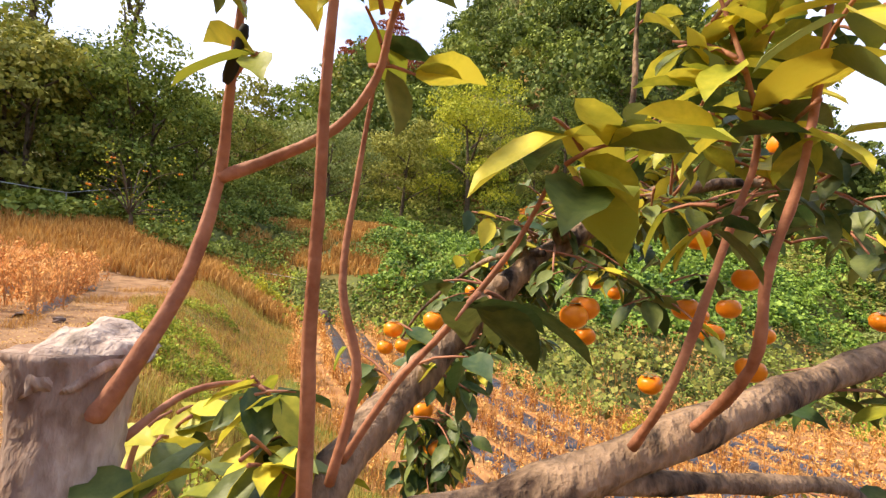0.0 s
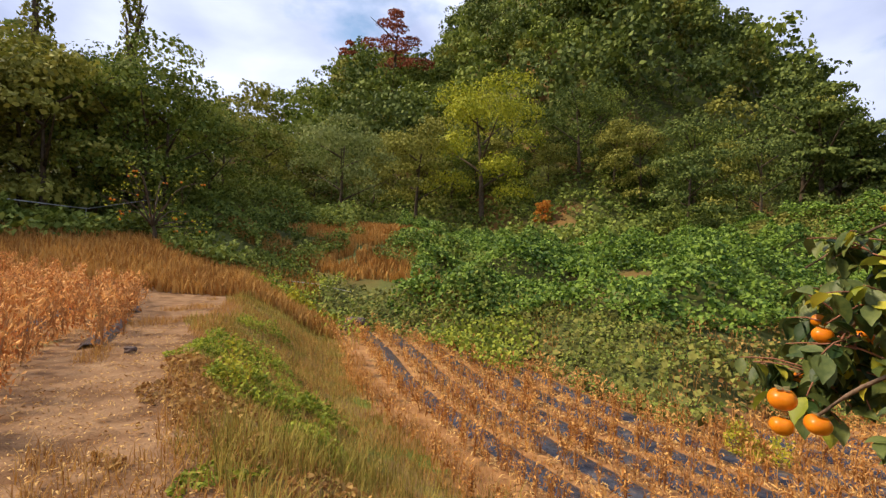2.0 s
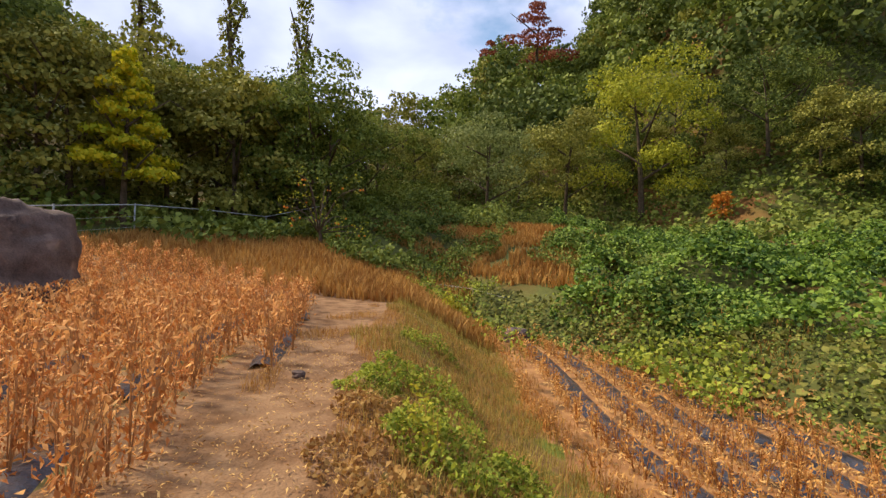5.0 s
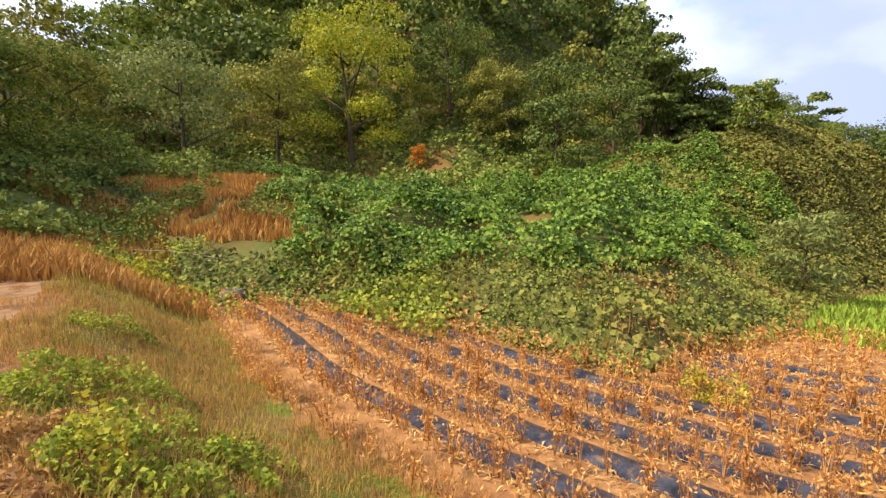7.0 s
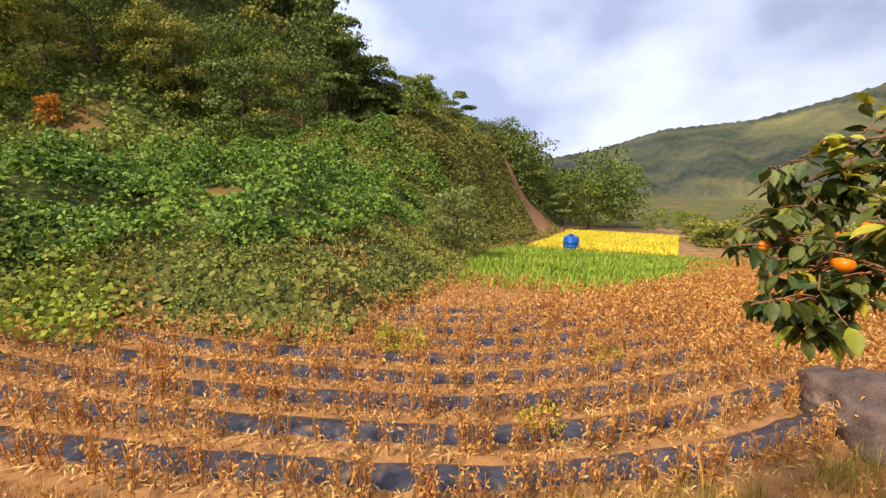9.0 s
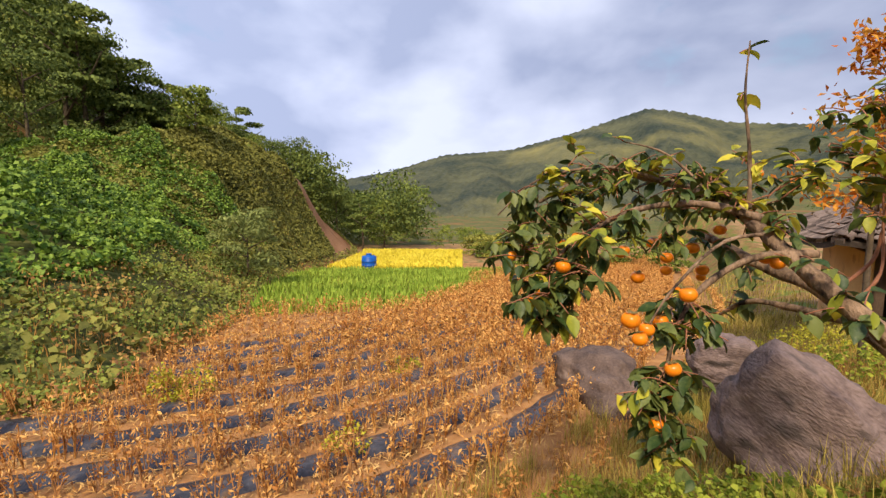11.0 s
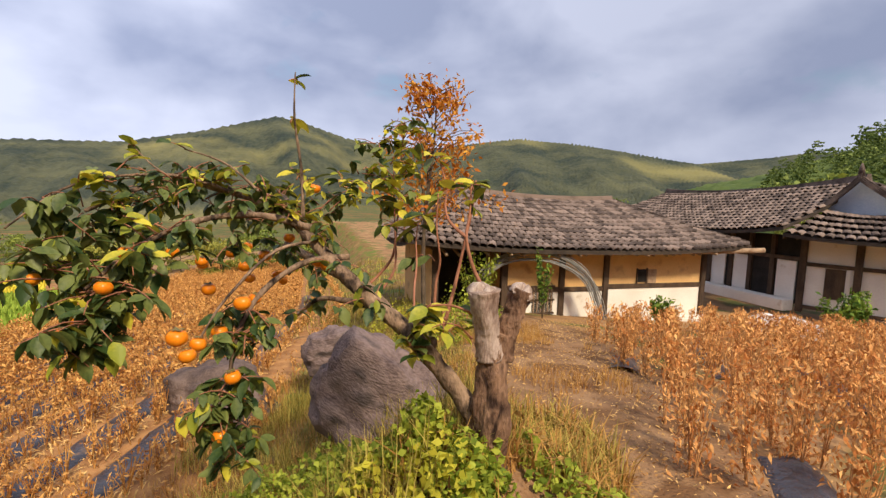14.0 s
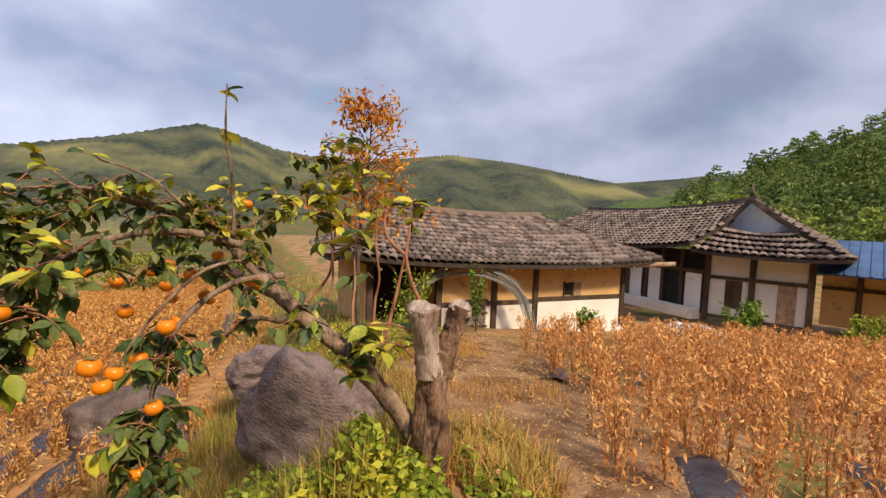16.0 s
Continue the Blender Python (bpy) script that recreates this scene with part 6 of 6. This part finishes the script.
    for line, n in ((A[4:], 9), (limbs[1][0], 6), (limbs[12][0], 6), (limbs[10][0], 6), (limbs[7][0][2:], 2), (limbs[8][0][3:], 3)):
        p = bend(line, 3)
        for i in range(n):
            q = p[int(rr.uniform(0, len(p) - 0.01))]
            spray(q, 3, 0.2, rr.random() < 0.55, 0.15, 0.7, 4)
    # yellowing leaves on the upright shoots
    for c in [(0.88, -0.04, 1.62), (0.93, -0.12, 1.72), (0.94, -0.13, 1.86), (0.93, -0.14, 2.02), (1.02, 0.5, 1.65), (0.98, 0.05, 1.66), (1.06, 0.15, 1.55), (1.0, -0.05, 1.8), (0.82, 0.02, 1.78)]:
        spray(c, 4, 0.17, False, 0.2, 0.75, 4)
    for c in [(0.8, 0.5, 1.36), (0.95, 0.6, 1.5), (1.1, 0.7, 1.58), (1.25, 0.85, 1.66), (1.4, 1.0, 1.7), (1.0, 0.9, 1.5), (1.15, 1.15, 1.55), (1.3, 1.35, 1.5), (1.05, 0.35, 1.5), (1.15, 0.2, 1.66), (1.2, 0.0, 1.75), (1.25, 0.15, 1.5), (1.35, 0.35, 1.4), (1.1, -0.05, 1.95), (1.5, 0.6, 1.62)]:
        spray(c, 5, 0.2, rr.random() < 0.6, 0.1, 0.62, 5)
    # large leaves round the tip of the shoot that leans over the limb, and drooping green ones under it
    spray((0.62, -0.04, 1.44), 3, 0.09, False, 0.1, 1.15, 4)
    spray((0.52, -0.02, 1.27), 2, 0.08, True, -0.3, 1.1, 3)
    spray((0.91, -0.06, 1.5), 3, 0.10, False, 0.2, 1.0, 4)
    for c, n in (((1.05, 0.52, 2.24), 1), ((1.04, 0.53, 1.98), 1), ((0.19, -0.06, 1.62), 2), ((0.43, -0.04, 1.78), 2), ((0.33, -0.22, 1.66), 2), ((0.16, -0.03, 1.48), 1), ((0.36, 0.02, 1.58), 2), ((0.38, -0.05, 1.63), 1), ((1.25, 1.05, 1.8), 1), ((1.7, 1.25, 1.84), 1)):
        spray(c, n, 0.10, False, 0.3, 0.85, 3)
    for c in [(0.26, 0.24, 0.98), (0.18, 0.2, 1.04), (0.06, 0.2, 0.98), (0.2, 0.1, 0.98), (0.14, -0.05, 0.98), (0.22, 0.3, 0.88)]:
        spray(c, 3, 0.11, False, -0.5, 0.9, 4)
    tagged(part("twigs", tubes_mesh("twigs", twigs, M_SHOOT, 5), M_SHOOT, t), kind="stuff")
    tagged(part("yellow_leaves", leaves_mesh("yellow_leaves", yel, M_LEAF), M_LEAF, t, "yellowing pointed persimmon leaves"), kind="stuff")
    tagged(part("green_leaves", leaves_mesh("green_leaves", grn, M_LEAFDARK), M_LEAFDARK, t, "dark green glossy persimmon leaves"), kind="stuff")
    # fruit
    fm = bmesh.new()
    bmesh.ops.create_uvsphere(fm, u_segments=22, v_segments=14, radius=0.037)
    for v in fm.verts:
        a = math.atan2(v.co.y, v.co.x)
        v.co.z = v.co.z * 0.86 - (0.004 if v.co.z > 0.03 else 0)
        v.co.x *= 1 + 0.03 * math.cos(4 * a)
        v.co.y *= 1 + 0.03 * math.cos(4 * a)
    for f in fm.faces:
        f.smooth = True
    fme = bpy.data.meshes.new("fruit")
    fm.to_mesh(fme)
    fm.free()
    fme.materials.append(M_FRUIT)
    cv, cf = [], []
    for k in range(4):
        a = k * math.pi / 2
        c, s = math.cos(a), math.sin(a)
        b = len(cv)
        for x, y, z in ((0, 0, 0.034), (0.014, -0.010, 0.031), (0.026, 0, 0.034), (0.014, 0.010, 0.031)):
            cv.append(Vector((x * c - y * s, x * s + y * c, z)))
        cf.append((b, b + 1, b + 2, b + 3))
    cme = mesh_of("calyx", cv, cf, M_CALYX)
    fruit = [(0.47, 1.18, 0.93), (0.54, 1.13, 0.95), (0.50, 1.21, 1.0), (0.98, 1.33, 1.29), (0.94, 1.29, 1.27), (0.89, 1.55, 0.97), (0.95, 1.50, 1.0), (0.71, 1.01, 0.94), (0.63, 0.93, 1.08), (0.66, 0.95, 0.62), (0.60, 1.04, 0.5),
             (0.62, 0.98, 0.75), (1.0, 1.4, 1.15), (1.1, 1.66, 1.18), (0.86, 1.42, 1.16), (0.9, 0.45, 1.2), (0.86, 0.42, 1.18), (1.3, 0.3, 1.62), (1.2, 0.45, 1.4), (1.35, 0.45, 1.3),
             (1.3, 0.62, 1.2), (1.45, 0.7, 1.12), (1.42, 0.5, 1.05), (1.55, 0.75, 1.2), (1.7, 0.6, 1.0), (1.62, 0.9, 1.15), (1.9, 0.55, 1.2), (1.75, 0.35, 0.95), (1.3, 1.1, 1.25), (1.2, 0.95, 1.05), (1.85, 0.85, 1.1), (1.5, 1.3, 1.2), (1.25, 0.7, 0.95)]
    for x, y, z in fruit:
        x, y = (x - 0.05, y + 0.02) if y > 0.8 else (x, y)
        f = part("fruit", fme, M_FRUIT, t, "ripe orange persimmon")
        s = rr.uniform(0.88, 1.1)
        f.matrix_basis = pose(x, y, z, rr.uniform(-14, 14), rr.uniform(-14, 14), rr.uniform(0, 90)) @ Matrix.Diagonal((s, s, s, 1))
        part("calyx", cme, M_CALYX, f)
    return t


persimmon_tree()


# ---------------------------------------------------------------- around the houses
def pipe_bundle():
    g = thing("pipe_bundle", (0, 0, 0), "bundle of bent grey greenhouse hoops leaning on the wall", "pipes")
    rr = random.Random(9)
    base = [(6.85, -5.55, -1.75), (6.70, -5.85, -0.9), (6.50, -6.25, -0.1), (6.15, -6.95, 0.34), (5.6, -7.8, 0.34), (5.2, -8.55, -0.1), (5.0, -8.95, -0.8), (4.9, -9.2, -1.75)]
    for k in range(16):
        j = Vector((rr.uniform(-.06, .06), rr.uniform(-.14, .14), 0))
        up = rr.uniform(-0.24, 0.06)
        pts = [Vector(p) + j + Vector((rr.uniform(-.02, .02), 0.05 * (i - 3.5) * rr.uniform(0, 1), up * math.sin(math.pi * i / 7))) for i, p in enumerate(base)]
        p = bend(pts, 5)
        part("pipe", mesh_of("pipe", *tube(p, [0.013] * len(p), 6), M_PIPE, True), M_PIPE, g)


pipe_bundle()


def shrub(name, label, at, h, r, n, material, seed, size=0.1, aspect=0.4):
    rng = np.random.default_rng(seed)
    g = thing(name, at, label, "shrub")
    runs, cs, nm = [], [], []
    for i in range(12):
        a, q = rng.uniform(0, 6.28), r * rng.uniform(0.3, 1.0)
        tip = (q * math.cos(a), q * math.sin(a), h * rng.uniform(0.55, 1.0))
        runs.append((bend([(0, 0, -0.05), (tip[0] * 0.4, tip[1] * 0.4, tip[2] * 0.6), tip], 3), np.linspace(0.012, 0.004, 7)))
        for k in range(n // 12):
            t = rng.uniform(0.4, 1.05)
            cs.append([tip[0] * t + rng.normal() * 0.12 * r, tip[1] * t + rng.normal() * 0.12 * r, tip[2] * t + rng.normal() * 0.07 * h])
    part("stems", tubes_mesh("stems", runs, M_TRUNK, 5), M_TRUNK, g)
    v, f = leaf_quads(np.array(cs), rng.uniform(0.7, 1.3, len(cs)) * size, rng, aspect, 0.6)
    part("leaves", mesh_of("leaves", v, f, material), material, g)
    return g


def tall_tree(at, h):
    """A slender young tree whose leaflets have turned orange."""
    rng = np.random.default_rng(77)
    g = thing("young_tree", at, "slender young tree with orange and red autumn leaflets", "tree")
    runs = [(bend([(0, 0, -0.1), (0.05, 0.02, h * 0.4), (-0.02, -0.1, h * 0.75), (0.1, -0.25, h)], 4), np.linspace(0.05, 0.006, 13))]
    c = []
    for i in range(40):
        z = h * rng.uniform(0.42, 0.97)
        a = rng.uniform(0, 6.28)
        q = (2.0 - 1.45 * z / h) * rng.uniform(0.45, 1.0)
        tip = np.array([q * math.cos(a), q * math.sin(a) - 0.1, z + 0.35 * q])
        runs.append((bend([(0, 0, z - 0.2), tuple(tip * [0.5, 0.5, 1] - [0, 0, 0.05]), tuple(tip)], 3), np.linspace(0.012, 0.003, 7)))
        for k in range(48):
            t = rng.uniform(0.3, 1.1)
            c.append(np.array([0, 0, z - 0.2]) * (1 - t) + tip * t + rng.normal(0, 0.09, 3))
    part("trunk", tubes_mesh("trunk", runs, M_TRUNK, 6), M_TRUNK, g)
    c = np.array(c)
    v, f = leaf_quads(c, rng.uniform(0.06, 0.15, len(c)), rng, 0.45, 0.8)
    part("leaves", mesh_of("leaves", v, f, M_ORANGELEAF), M_ORANGELEAF, g)


tx, ty = at_bearing(127.4, 8.2)
tall_tree((tx, ty, ground_z(tx, ty)), 4.1 - ground_z(tx, ty) - 0.5)


def ground_shrub(az, d, *a, **k):
    x, y = at_bearing(az, d)
    return shrub(a[0], a[1], (x, y, ground_z(x, y)), *a[2:], **k)


ground_shrub(155.0, 12.6, "shrub", "small green shrub in front of the clay wall", 0.75, 0.42, 420, M_IVY, 401, size=0.14)
ground_shrub(171.0, 15.6, "shrub", "leafy green shrub growing before the white panels", 1.2, 0.5, 700, M_IVY, 402, size=0.15)
ground_shrub(180.5, 15.8, "shrub", "green shrub beside the blue-roofed shed", 1.1, 0.7, 700, M_WEED, 403, size=0.15)
ground_shrub(142.0, 11.2, "shrub", "green creeper climbing before the lattice window", 1.5, 0.22, 500, M_IVY, 404, size=0.1)
ground_shrub(134.0, 10.6, "shrub", "pale yellow-green weed in front of the open bay", 1.4, 0.5, 700, M_WEED, 405, size=0.1)
for i, (az, d, h, r) in enumerate([(103, 38, 3.0, 2.6), (107, 40, 3.6, 2.4), (99, 44, 2.6, 2.6), (112, 36, 2.4, 1.8), (92, 46, 2.6, 2.4), (95, 40, 1.8, 1.6), (89.6, 51, 2.4, 2.2), (90.8, 47, 1.9, 1.8)]):
    by_bearing(make_tree("shrub", "rounded green bush at the end of the fields", h, r, M_CROWN_A if i % 2 else M_CROWN_O, 420 + i, 1800, 0.2, low=0.05, group="bushes beyond the fields"), az, d)


def tarp():
    """A crumpled white sheet over rubble in front of the main house."""
    bm = bmesh.new()
    bmesh.ops.create_grid(bm, x_segments=26, y_segments=14, size=1)
    for v in bm.verts:
        x, y = v.co.x, v.co.y
        q = max(0.0, 1 - x * x) ** 0.5 * max(0.0, 1 - y * y) ** 0.5
        v.co = Vector((x * 0.95, y * 0.5, 0.42 * q + 0.10 * noise.noise(Vector((x * 3, y * 3, 4))) * q + 0.02))
    bmesh.ops.solidify(bm, geom=bm.faces[:], thickness=0.012)
    o = part("tarpaulin", bm, M_TARP, None, smooth=True)
    tagged(o, "crumpled white tarpaulin over rubble beside the porch", "tarpaulin")
    x, y = at_bearing(166.5, 14.6)
    o.matrix_basis = pose(x, y, ground_z(x, y) + 0.05, 0, 0, 10)


tarp()


def young_persimmon():
    """The small bare-branched persimmon at the far end of the path, hung with fruit."""
    x0, y0 = -11.4, 22.4
    g = thing("persimmon_tree", (x0, y0, ground_z(x0, y0)), "small half-bare persimmon tree hung with orange fruit", "tree")
    rng = np.random.default_rng(31)
    runs = [(bend([(0, 0, -0.1), (0.05, 0, 0.6), (-0.1, 0.05, 1.1)], 3), np.linspace(0.11, 0.07, 7))]
    tips = []
    for i in range(16):
        a = 2.4 * i
        q, z = rng.uniform(0.9, 2.4), rng.uniform(0.9, 3.3) - 0.1 * (i % 3)
        tip = Vector((q * math.cos(a), q * math.sin(a), z * (1.2 - 0.2 * q / 2.4)))
        runs.append((bend([(-0.06, 0.03, 0.8), (tip.x * 0.45, tip.y * 0.45, tip.z * 0.75 + 0.3), tip], 4), np.linspace(0.04, 0.008, 9)))
        tips.append(tip)
        for k in range(3):
            e = tip * rng.uniform(0.6, 0.95) + Vector(rng.normal(0, 0.35, 3))
            runs.append((bend([tip * 0.6 + Vector((0, 0, 0.15)), (tip * 0.6 + e) / 2, e], 2), np.linspace(0.012, 0.004, 5)))
            tips.append(e)
    part("trunk", tubes_mesh("trunk", runs, M_TRUNK, 6), M_TRUNK, g)
    c = np.array([tuple(tips[int(rng.integers(len(tips)))] + Vector(rng.normal(0, 0.2, 3))) for _ in range(380)])
    v, f = leaf_quads(c, rng.uniform(0.08, 0.15, len(c)), rng, 0.6, 0.8)
    part("leaves", mesh_of("leaves", v, f, M_CROWN_Y), M_CROWN_Y, g)
    fm = bmesh.new()
    bmesh.ops.create_uvsphere(fm, u_segments=10, v_segments=7, radius=0.05)
    me = bpy.data.meshes.new("fruit")
    fm.to_mesh(me)
    fm.free()
    me.materials.append(M_FRUIT)
    for i in range(34):
        o = part("fruit", me, M_FRUIT, g)
        p = tips[int(rng.integers(len(tips)))]
        o.location = (p.x + rng.normal() * 0.1, p.y + rng.normal() * 0.1, p.z - 0.1)


young_persimmon()
